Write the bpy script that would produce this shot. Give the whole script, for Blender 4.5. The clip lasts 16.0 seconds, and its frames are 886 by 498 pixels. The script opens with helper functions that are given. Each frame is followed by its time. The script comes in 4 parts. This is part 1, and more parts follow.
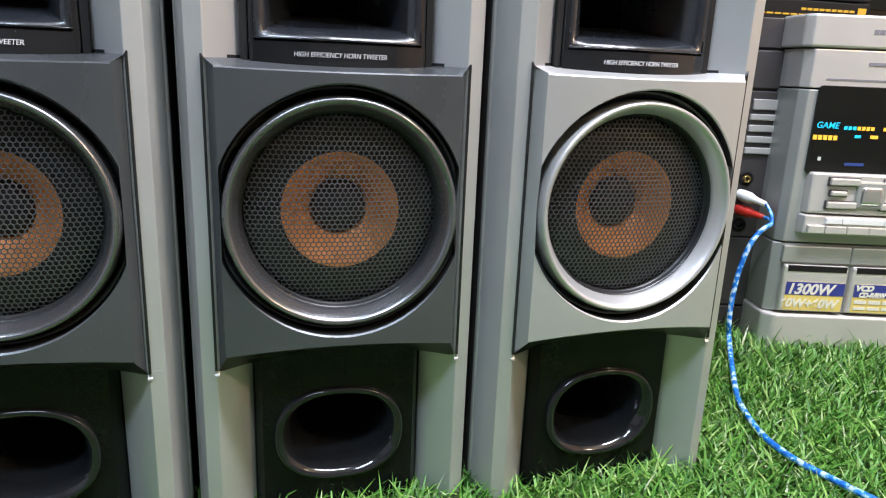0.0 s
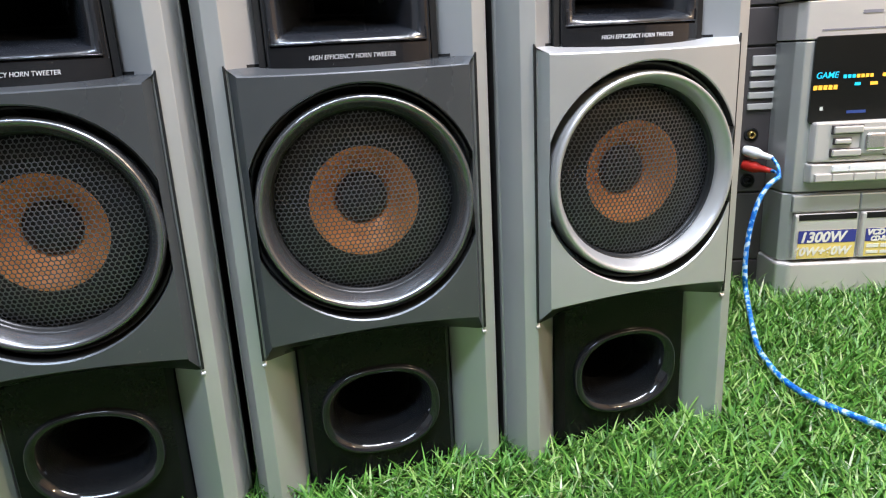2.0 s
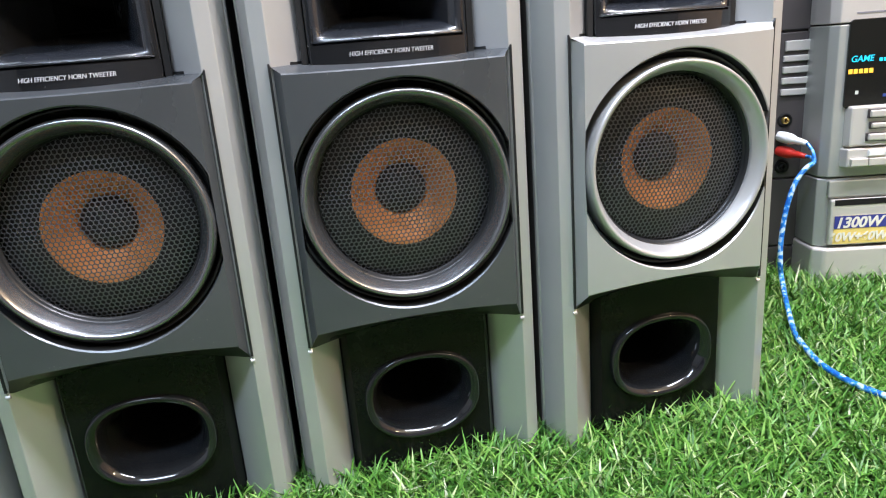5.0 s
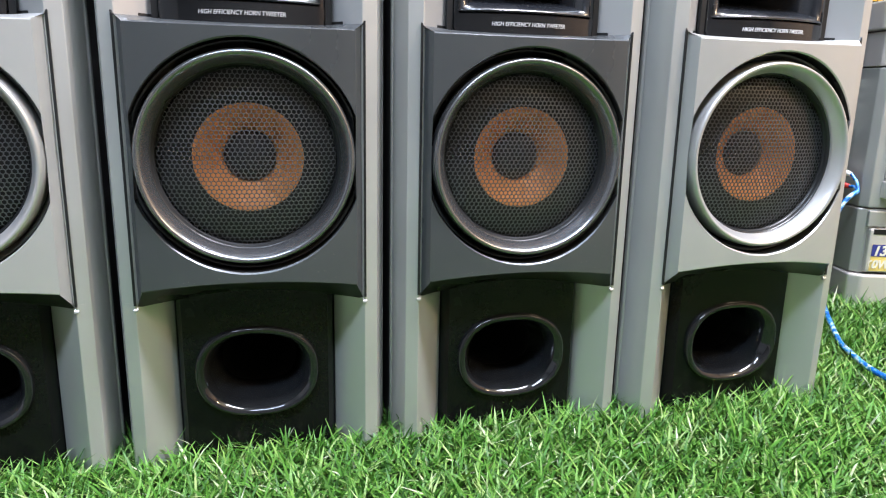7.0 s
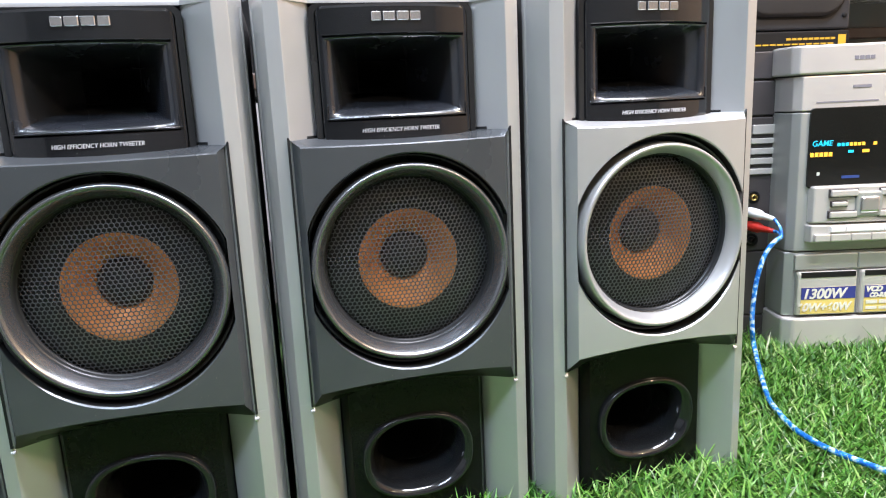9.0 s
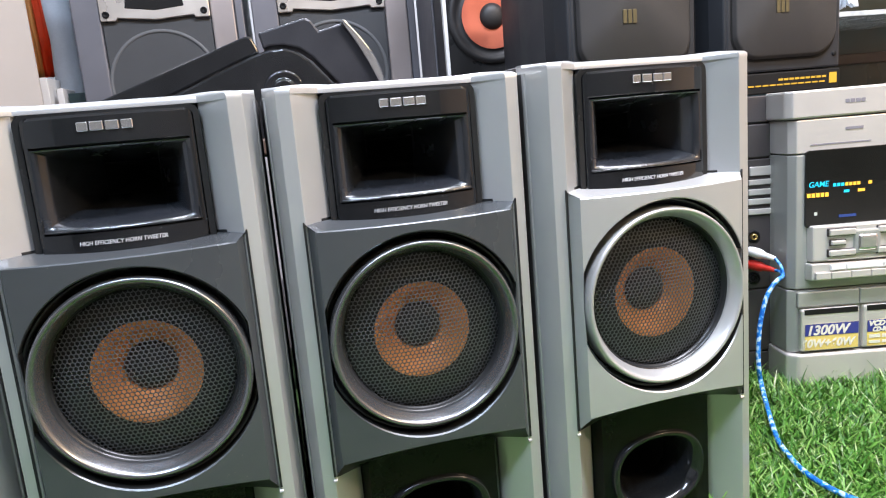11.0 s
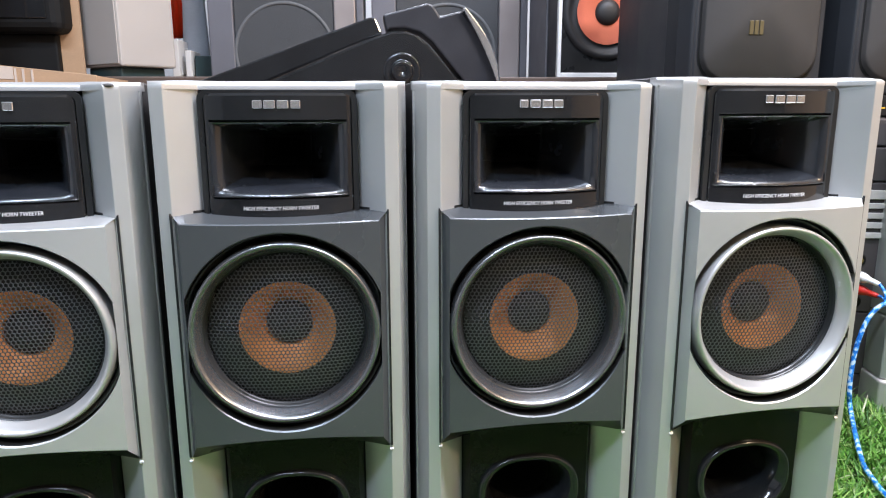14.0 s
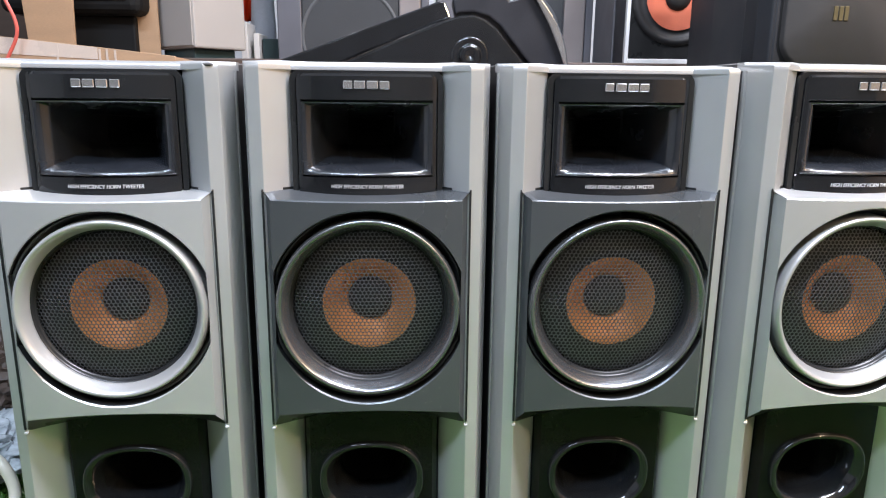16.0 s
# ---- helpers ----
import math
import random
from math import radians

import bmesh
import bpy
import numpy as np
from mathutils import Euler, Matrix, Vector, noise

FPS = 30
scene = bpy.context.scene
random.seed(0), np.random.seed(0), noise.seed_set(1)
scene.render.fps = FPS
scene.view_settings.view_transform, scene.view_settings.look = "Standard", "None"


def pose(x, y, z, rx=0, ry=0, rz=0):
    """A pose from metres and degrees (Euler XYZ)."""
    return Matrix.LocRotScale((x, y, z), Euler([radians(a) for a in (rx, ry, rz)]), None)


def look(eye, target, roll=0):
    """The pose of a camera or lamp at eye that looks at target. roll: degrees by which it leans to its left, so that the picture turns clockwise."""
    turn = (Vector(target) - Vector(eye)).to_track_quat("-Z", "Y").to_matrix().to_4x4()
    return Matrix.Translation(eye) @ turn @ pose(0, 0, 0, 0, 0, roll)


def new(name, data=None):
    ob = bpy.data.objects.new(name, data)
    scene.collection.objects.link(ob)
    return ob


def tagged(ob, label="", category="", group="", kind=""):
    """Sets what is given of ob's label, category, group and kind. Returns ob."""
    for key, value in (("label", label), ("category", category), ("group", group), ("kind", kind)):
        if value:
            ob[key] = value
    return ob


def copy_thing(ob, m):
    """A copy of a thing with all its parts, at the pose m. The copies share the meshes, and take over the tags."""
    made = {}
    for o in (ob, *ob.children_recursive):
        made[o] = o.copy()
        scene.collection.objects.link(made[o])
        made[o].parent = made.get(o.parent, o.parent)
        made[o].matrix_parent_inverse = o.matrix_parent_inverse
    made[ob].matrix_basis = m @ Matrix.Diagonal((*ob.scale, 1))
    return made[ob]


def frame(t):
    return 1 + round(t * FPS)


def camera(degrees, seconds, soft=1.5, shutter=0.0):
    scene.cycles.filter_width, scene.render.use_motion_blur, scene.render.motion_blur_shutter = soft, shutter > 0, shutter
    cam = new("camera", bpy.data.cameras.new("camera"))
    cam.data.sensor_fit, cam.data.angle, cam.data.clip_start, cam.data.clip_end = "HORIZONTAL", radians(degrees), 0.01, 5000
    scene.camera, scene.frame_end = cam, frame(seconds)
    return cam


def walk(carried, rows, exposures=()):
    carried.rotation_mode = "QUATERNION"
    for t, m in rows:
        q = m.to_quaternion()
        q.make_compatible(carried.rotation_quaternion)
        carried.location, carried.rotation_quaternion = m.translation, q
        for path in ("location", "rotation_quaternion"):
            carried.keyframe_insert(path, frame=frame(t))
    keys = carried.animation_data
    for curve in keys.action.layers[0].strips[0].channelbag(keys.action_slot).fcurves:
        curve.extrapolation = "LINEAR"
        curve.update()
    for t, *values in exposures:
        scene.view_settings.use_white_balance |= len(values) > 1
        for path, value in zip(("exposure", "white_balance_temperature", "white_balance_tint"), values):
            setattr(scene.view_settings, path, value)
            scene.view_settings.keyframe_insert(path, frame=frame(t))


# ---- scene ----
cam = camera(65.81, 16.0, soft=1.15)
# seconds, eye x y z in metres, turn in degrees
ROWS = [
    (0, -0.0289, -0.5656, 0.4299, 75.10, -2.28, -11.19),
    (0.5, -0.0244, -0.5782, 0.4211, 73.80, 0.84, -12.80),
    (1, -0.0286, -0.5852, 0.4262, 73.84, 0.85, -12.68),
    (1.5, -0.0334, -0.5886, 0.4303, 73.84, 0.96, -12.27),
    (2, -0.0415, -0.5984, 0.4380, 73.60, 2.93, -11.29),
    (2.5, -0.0469, -0.6094, 0.4396, 73.07, 3.57, -10.64),
    (3, -0.0532, -0.6108, 0.4345, 73.40, 2.66, -10.20),
    (5.5, -0.0571, -0.6143, 0.4384, 73.27, 4.58, -9.28),
    (6, -0.1410, -0.6252, 0.4155, 75.01, 2.29, -7.25),
    (6.5, -0.1924, -0.6559, 0.3804, 76.21, -1.21, -8.75),
    (7, -0.1978, -0.6560, 0.3704, 77.13, -1.22, -9.97),
    (7.5, -0.1536, -0.6447, 0.4152, 77.88, 1.46, -10.69),
    (8, -0.0853, -0.6409, 0.4420, 78.10, 2.81, -11.81),
    (10.5, -0.1025, -0.6504, 0.4760, 79.17, 2.63, -10.95),
    (11, -0.0977, -0.6578, 0.5126, 79.66, 4.87, -11.68),
    (11.5, -0.1156, -0.6807, 0.5358, 79.81, -0.07, -9.84),
    (12, -0.1252, -0.6814, 0.5355, 78.91, 0.23, -8.47),
    (12.5, -0.1344, -0.6817, 0.5315, 77.80, 0.38, -7.64),
    (13, -0.1419, -0.6838, 0.5333, 77.44, 0.83, -6.63),
    (13.5, -0.1519, -0.6906, 0.5333, 77.60, 1.07, -5.21),
    (14, -0.1614, -0.6959, 0.5349, 78.21, 0.12, -5.06),
    (14.5, -0.1613, -0.7008, 0.5416, 79.23, 0.25, -4.52),
    (15, -0.1621, -0.7021, 0.5450, 79.27, 1.10, -4.02),
    (15.5, -0.1912, -0.6998, 0.5351, 77.62, -0.02, -2.27),
    (16, -0.2001, -0.7068, 0.5306, 77.10, -0.62, -1.12),
]
walk(cam, [(t, pose(x, y, z, rx, ry, rz)) for t, x, y, z, rx, ry, rz in ROWS],
     [(0, 0.04), (1.5, 0.05), (2.5, 0.19), (3.2, 0.25), (5.5, 0.28), (6.5, 0.38), (8.0, 0.37), (10.5, 0.29), (13.0, 0.25), (16.0, 0.25)])

# ---------------------------------------------------------------- light
world = bpy.data.worlds.new("world")
scene.world = world
world.use_nodes = True
world.node_tree.nodes["Background"].inputs[0].default_value = (0.9, 0.95, 1.0, 1)
world.node_tree.nodes["Background"].inputs[1].default_value = 0.15


def area_lamp(name, m, sx, sy, power, colour):
    data = bpy.data.lights.new(name, "AREA")
    data.shape, data.size, data.size_y, data.energy, data.color = "RECTANGLE", sx, sy, power, colour
    ob = new(name, data)
    ob.matrix_world = m
    return ob


# two cool ceiling tubes over the turf and a warm bulb on the far side of the shop
area_lamp("tube_light", look((-0.80, -1.25, 2.50), (-0.80, -1.24, 0)), 1.2, 0.24, 72, (0.66, 0.79, 1.0))
area_lamp("tube_light", look((0.75, -0.55, 2.50), (0.75, -0.54, 0)), 1.2, 0.24, 112, (0.85, 0.87, 1.0))
# rear lamp is added out of view, brightens horn floors and top edges
area_lamp("tube_light", look((0.1, 2.10, 2.50), (0.1, 2.11, 0)), 1.2, 0.24, 85, (0.80, 0.85, 1.0))
bulb = bpy.data.lights.new("warm_bulb", "POINT")
bulb.energy, bulb.color, bulb.shadow_soft_size = 94, (1.0, 0.75, 0.48), 0.05
new("warm_bulb", bulb).location = (1.9, -1.3, 1.9)


# ---------------------------------------------------------------- materials
def ramp(nt, fac, stops):
    node = nt.nodes.new("ShaderNodeValToRGB")
    el = node.color_ramp.elements
    while len(el) < len(stops):
        el.new(0.5)
    for e, (p, c) in zip(el, stops):
        e.position, e.color = p, (*c, 1)
    nt.links.new(fac, node.inputs[0])
    return node.outputs[0]


def material(name, base, rough=0.5, metal=0.0, coat=0.0, var=0.12, grain=600.0, stain=9.0, bump=0.02, rough_var=0.1, island=False, spec=0.5, warp=(1, 1, 1), dust=0.0):
    """Paint, plastic, wood: one colour with stains and grain at two scales, and a fine relief."""
    m = bpy.data.materials.new(name)
    m.use_nodes = True
    nt = m.node_tree
    b = nt.nodes["Principled BSDF"]
    b.inputs["Metallic"].default_value = metal
    b.inputs["Coat Weight"].default_value = coat
    b.inputs["Coat Roughness"].default_value = 0.08
    b.inputs["Specular IOR Level"].default_value = spec
    tc = nt.nodes.new("ShaderNodeTexCoord")
    mp = nt.nodes.new("ShaderNodeMapping")
    mp.inputs["Scale"].default_value = warp
    nt.links.new(tc.outputs["Object"], mp.inputs[0])
    big, small = nt.nodes.new("ShaderNodeTexNoise"), nt.nodes.new("ShaderNodeTexNoise")
    for n, sc, det in ((big, stain, 5), (small, grain, 2)):
        n.inputs["Scale"].default_value, n.inputs["Detail"].default_value = sc, det
        nt.links.new(mp.outputs[0], n.inputs["Vector"])
    mix = nt.nodes.new("ShaderNodeMath")
    mix.operation = "MULTIPLY_ADD"
    mix.inputs[1].default_value = 0.35
    nt.links.new(small.outputs["Fac"], mix.inputs[0])
    half = nt.nodes.new("ShaderNodeMath")
    half.operation = "MULTIPLY"
    half.inputs[1].default_value = 0.65
    nt.links.new(big.outputs["Fac"], half.inputs[0])
    nt.links.new(half.outputs[0], mix.inputs[2])
    lo, hi = [tuple(max(0, min(1, c * k)) for c in base) for k in (1 - var, 1 + var)]
    col = ramp(nt, mix.outputs[0], [(0.3, lo), (0.7, hi)])
    if island:
        geo = nt.nodes.new("ShaderNodeNewGeometry")
        hsv = nt.nodes.new("ShaderNodeHueSaturation")
        mr = nt.nodes.new("ShaderNodeMapRange")
        mr.inputs["To Min"].default_value, mr.inputs["To Max"].default_value = 0.75, 1.25
        nt.links.new(geo.outputs["Random Per Island"], mr.inputs["Value"])
        nt.links.new(mr.outputs[0], hsv.inputs["Value"])
        nt.links.new(col, hsv.inputs["Color"])
        col = hsv.outputs[0]
    if dust:
        # sparse pale specks of dust and small scuffs
        vo = nt.nodes.new("ShaderNodeTexVoronoi")
        vo.inputs["Scale"].default_value = 170.0
        nt.links.new(tc.outputs["Object"], vo.inputs["Vector"])
        small_dot = nt.nodes.new("ShaderNodeMath")
        small_dot.operation = "LESS_THAN"
        small_dot.inputs[1].default_value = 0.075
        nt.links.new(vo.outputs["Distance"], small_dot.inputs[0])
        few = nt.nodes.new("ShaderNodeMath")
        few.operation = "GREATER_THAN"
        few.inputs[1].default_value = 0.57
        nt.links.new(big.outputs["Fac"], few.inputs[0])
        both = nt.nodes.new("ShaderNodeMath")
        both.operation = "MULTIPLY"
        nt.links.new(small_dot.outputs[0], both.inputs[0])
        nt.links.new(few.outputs[0], both.inputs[1])
        blend = nt.nodes.new("ShaderNodeMix")
        blend.data_type = "RGBA"
        blend.inputs[7].default_value = (dust, dust, dust * 0.95, 1)
        nt.links.new(both.outputs[0], blend.inputs[0])
        nt.links.new(col, blend.inputs[6])
        col = blend.outputs[2]
    nt.links.new(col, b.inputs["Base Color"])
    rr = nt.nodes.new("ShaderNodeMapRange")
    rr.inputs["From Min"].default_value, rr.inputs["From Max"].default_value = 0.3, 0.7
    rr.inputs["To Min"].default_value, rr.inputs["To Max"].default_value = max(0.02, rough - rough_var), min(1, rough + rough_var)
    nt.links.new(big.outputs["Fac"], rr.inputs["Value"])
    nt.links.new(rr.outputs[0], b.inputs["Roughness"])
    if bump:
        bp = nt.nodes.new("ShaderNodeBump")
        bp.inputs["Strength"].default_value, bp.inputs["Distance"].default_value = bump, 0.002
        nt.links.new(small.outputs["Fac"], bp.inputs["Height"])
        nt.links.new(bp.outputs[0], b.inputs["Normal"])
    return m


def glow(name, colour, strength):
    m = bpy.data.materials.new(name)
    m.use_nodes = True
    b = m.node_tree.nodes["Principled BSDF"]
    b.inputs["Base Color"].default_value = (0.02, 0.02, 0.02, 1)
    b.inputs["Emission Color"].default_value = (*colour, 1)
    b.inputs["Emission Strength"].default_value = strength
    return m


SILVER = material("silver_paint", (0.53, 0.535, 0.53), 0.36, 0.52, var=0.05, grain=2500, stain=14, bump=0.015, rough_var=0.05)
GUNMETAL = material("gunmetal_paint", (0.096, 0.104, 0.111), 0.32, 0.5, var=0.11, grain=2500, stain=11, bump=0.02, rough_var=0.09, dust=0.22)
RING_SILVER = material("silver_ring", (0.58, 0.58, 0.575), 0.33, 0.6, var=0.02, grain=900, stain=6, bump=0.0, rough_var=0.03)
RING_DARK = material("dark_ring", (0.24, 0.245, 0.255), 0.25, 0.88, var=0.04, grain=900, stain=6, bump=0.0, rough_var=0.04)
GLOSS_BLACK = material("gloss_black", (0.012, 0.013, 0.0145), 0.11, 0.0, spec=0.5, coat=0.3, dust=0.10, var=0.3, grain=400, stain=20, bump=0.0, rough_var=0.05)
SATIN_BLACK = material("satin_black", (0.017, 0.0175, 0.018), 0.30, 0.0, var=0.25, grain=700, stain=16, bump=0.02, rough_var=0.07, spec=0.4, dust=0.16)
HORN_BLACK = material("horn_black", (0.015, 0.017, 0.021), 0.25, 0.0, coat=0.5, spec=0.7, var=0.25, grain=700, stain=16, bump=0.0, rough_var=0.06)
PLATE_BLACK = material("plate_black", (0.006, 0.0062, 0.0064), 0.24, 0.0, var=0.3, grain=500, stain=12, bump=0.01, rough_var=0.06, spec=0.22, dust=0.12)
# flat near-black with little sheen: shade inside deep holes put into colour
HOLE_DARK = material("hole_dark", (0.010, 0.010, 0.010), 0.8, var=0.3, bump=0.05, spec=0.1)
MATT_BLACK = material("matt_black", (0.008, 0.008, 0.008), 0.7, var=0.3, bump=0.05, spec=0.25)
GRILLE = material("grille_metal", (0.15, 0.154, 0.165), 0.33, 0.7, var=0.2, grain=400, bump=0.0)
CONE = material("woven_cone", (0.78, 0.315, 0.115), 0.42, 0.15, var=0.18, grain=900, stain=20, bump=0.25)
RUBBER = material("rubber", (0.014, 0.014, 0.015), 0.55, var=0.2, bump=0.05)
VINYL = material("dark_vinyl", (0.065, 0.060, 0.058), 0.5, var=0.15, grain=300, bump=0.1)
WHITE_INK = material("white_ink", (0.62, 0.62, 0.63), 0.5, var=0.03, bump=0.0)
CHROME = material("chrome", (0.72, 0.72, 0.72), 0.2, 0.9, var=0.04, bump=0.0)


# ---------------------------------------------------------------- mesh helpers
def link(name, bm, mat, parent=None, label="", smooth=False):
    me = bpy.data.meshes.new(name)
    bm.normal_update()
    bm.to_mesh(me)
    bm.free()
    for mm in mat if isinstance(mat, (list, tuple)) else [mat]:
        me.materials.append(mm)
    if smooth:
        me.polygons.foreach_set("use_smooth", [True] * len(me.polygons))
    ob = new(name, me)
    if parent:
        ob.parent = parent
    if label:
        ob["label"] = label
    return ob


def part(name, bm, mat, parent, label="", smooth=False):
    return link(name, bm, mat, parent, label, smooth)


def sharp(bm, deg=35):
    """Smooth faces with hard edges past the angle."""
    for f in bm.faces:
        f.smooth = True
    for e in bm.edges:
        e.smooth = e.is_manifold and e.calc_face_angle(0) < radians(deg)
    return bm


def box(x0, x1, y0, y1, z0, z1, bev=0.0, seg=2, bm=None):
    own = bm is None
    bm = bm or bmesh.new()
    vs = [bm.verts.new((x, y, z)) for x in (x0, x1) for y in (y0, y1) for z in (z0, z1)]
    fs = [bm.faces.new([vs[i] for i in q]) for q in ((0, 1, 3, 2), (4, 6, 7, 5), (0, 4, 5, 1), (2, 3, 7, 6), (0, 2, 6, 4), (1, 5, 7, 3))]
    if bev:
        es = list({e for f in fs for e in f.edges})
        bmesh.ops.bevel(bm, geom=es, offset=bev, segments=seg, profile=0.5, affect="EDGES")
    if own:
        bmesh.ops.recalc_face_normals(bm, faces=bm.faces)
    return bm


def prism(poly, axis, lo, hi, bev=0.0, seg=2, bm=None, only=""):
    """A polygon of (u, v) drawn out along an axis: z takes (x, y), y takes (x, z), x takes (y, z)."""
    bm = bm or bmesh.new()
    put = {"z": lambda u, v, w: (u, v, w), "y": lambda u, v, w: (u, w, v), "x": lambda u, v, w: (w, u, v)}[axis]
    a = [bm.verts.new(put(u, v, lo)) for u, v in poly]
    b = [bm.verts.new(put(u, v, hi)) for u, v in poly]
    n = len(poly)
    fs = [bm.faces.new(a), bm.faces.new(b[::-1])]
    fs += [bm.faces.new((a[i], b[i], b[(i + 1) % n], a[(i + 1) % n])) for i in range(n)]
    bmesh.ops.recalc_face_normals(bm, faces=fs)
    if bev:
        es = list({e for f in fs for e in f.edges if e.calc_face_angle(0) > 0.3})
        if only:  # bevel the edges along the axis, and with "top" those of the upper end too
            n3 = "xyz".index(axis)
            along = [e for e in es if abs(e.verts[0].co[n3] - e.verts[1].co[n3]) > 1e-6]
            es = along + [e for e in es if only == "top" and min(v.co[n3] for v in e.verts) > hi - 1e-6]
        bmesh.ops.bevel(bm, geom=es, offset=bev, segments=seg, profile=0.5, affect="EDGES")
    return bm


def lathe(profile, n=96, centre=(0, 0, 0), sx=1.0, sz=1.0, bm=None, stadium=0.0):
    """Turns (radius, y) round an axis along y. stadium: half the straight length added along x."""
    bm = bm or bmesh.new()
    cx, cy, cz = centre
    rings = []
    for r, y in profile:
        ring = []
        for k in range(n):
            a = 2 * math.pi * k / n
            c, s = math.cos(a), math.sin(a)
            ring.append(bm.verts.new((cx + r * c * sx + stadium * (1 if c > 1e-6 else -1 if c < -1e-6 else 0), cy + y, cz + r * s * sz)))
        rings.append(ring)
    for a, b in zip(rings, rings[1:]):
        for k in range(n):
            bm.faces.new((a[k], a[(k + 1) % n], b[(k + 1) % n], b[k]))
    return bm


def disc_fill(bm, r, y, centre, n=96, sx=1.0, sz=1.0):
    cx, cy, cz = centre
    bm.faces.new([bm.verts.new((cx + r * math.cos(2 * math.pi * k / n) * sx, cy + y, cz + r * math.sin(2 * math.pi * k / n) * sz)) for k in range(n)])
    return bm


def rounded(w, h, r, n=8):
    """Outline of a rounded rectangle about the origin."""
    pts = []
    for cx, cy, a0 in ((w / 2 - r, h / 2 - r, 0), (-w / 2 + r, h / 2 - r, 90), (-w / 2 + r, -h / 2 + r, 180), (w / 2 - r, -h / 2 + r, 270)):
        for k in range(n + 1):
            a = radians(a0 + 90 * k / n)
            pts.append((cx + r * math.cos(a), cy + r * math.sin(a)))
    return pts


def lettering(text, size, slant=0.0, squeeze=1.0, bold=0.0):
    """A flat bmesh of the words in the xz plane, centred on the origin, facing -y."""
    cu = bpy.data.curves.new("words", "FONT")
    cu.body, cu.size, cu.align_x, cu.align_y, cu.offset, cu.extrude = text, size, "CENTER", "CENTER", bold, 0.0002
    ob = bpy.data.objects.new("words", cu)
    me = bpy.data.meshes.new_from_object(ob)
    bm = bmesh.new()
    bm.from_mesh(me)
    bpy.data.objects.remove(ob)
    bpy.data.meshes.remove(me)
    bpy.data.curves.remove(cu)
    for v in bm.verts:
        x, y, z = v.co
        v.co = ((x + slant * y) * squeeze, -z, y)
    return bm


def shift(bm, dx=0.0, dy=0.0, dz=0.0):
    for v in bm.verts:
        v.co += Vector((dx, dy, dz))
    return bm


def tube(points, r, n=10, res=8):
    """A round cable through the points."""
    pts = [Vector(p) for p in points]
    fine = []
    for i in range(len(pts) - 1):
        p0, p1, p2, p3 = pts[max(i - 1, 0)], pts[i], pts[i + 1], pts[min(i + 2, len(pts) - 1)]
        for k in range(res):
            t = k / res
            fine.append(0.5 * (2 * p1 + (p2 - p0) * t + (2 * p0 - 5 * p1 + 4 * p2 - p3) * t * t + (3 * p1 - p0 - 3 * p2 + p3) * t ** 3))
    fine.append(pts[-1])
    bm = bmesh.new()
    rings, up = [], Vector((0.13, 0.21, 0.97))
    for i, p in enumerate(fine):
        d = (fine[min(i + 1, len(fine) - 1)] - fine[max(i - 1, 0)]).normalized()
        a = d.cross(up).normalized()
        up = a.cross(d).normalized()
        rings.append([bm.verts.new(p + r * (math.cos(2 * math.pi * k / n) * a + math.sin(2 * math.pi * k / n) * up)) for k in range(n)])
    for a, b in zip(rings, rings[1:]):
        for k in range(n):
            bm.faces.new((a[k], a[(k + 1) % n], b[(k + 1) % n], b[k]))
    bm.faces.new(rings[0][::-1])
    bm.faces.new(rings[-1])
    bmesh.ops.recalc_face_normals(bm, faces=bm.faces)
    for f in bm.faces:
        f.smooth = True
    return bm


def thing(name, label, category, at=(0, 0, 0), turn=0.0, group=""):
    ob = new(name)
    ob.empty_display_size = 0.05
    ob.matrix_world = pose(*at, 0, 0, turn)
    return tagged(ob, label, category, group)


# ---------------------------------------------------------------- the ground and the room
def ground_z(x, y):
    """The floor under the turf rises a little towards the back and the right."""
    x2 = max(-0.9, min(0.95, x))
    y2 = max(-0.6, min(0.42, y))
    return 0.010 + 0.075 * y2 + 0.028 * x2


# grey for the unseen ground beyond the turf, added to cut green bounce
UNSEEN_FLOOR = material("unseen_floor", (0.23, 0.22, 0.21), 0.45, var=0.15, grain=90, stain=3, bump=0.05)
TURF_BACK = material("turf_backing", (0.035, 0.075, 0.018), 0.8, var=0.5, grain=220, stain=30, bump=0.4)
WALL = material("wall_paint", (0.40, 0.41, 0.42), 0.8, var=0.08, grain=120, stain=1.5, bump=0.1)
# for the unseen front wall, kept dark so glossy blacks mirror little light
DARK_WALL = material("dark_wall", (0.12, 0.11, 0.10), 0.7, var=0.3, grain=60, stain=2.5, bump=0.1)
CEIL = material("ceiling_paint", (0.62, 0.64, 0.66), 0.85, var=0.05, grain=100, stain=1.2, bump=0.05)
# made-up brown for the unseen right wall, warms the light bounced from there
WARM_WALL = material("warm_bounce_wall", (0.42, 0.30, 0.20), 0.55, var=0.2, grain=60, stain=3, bump=0.1, warp=(1, 1, 0.15))


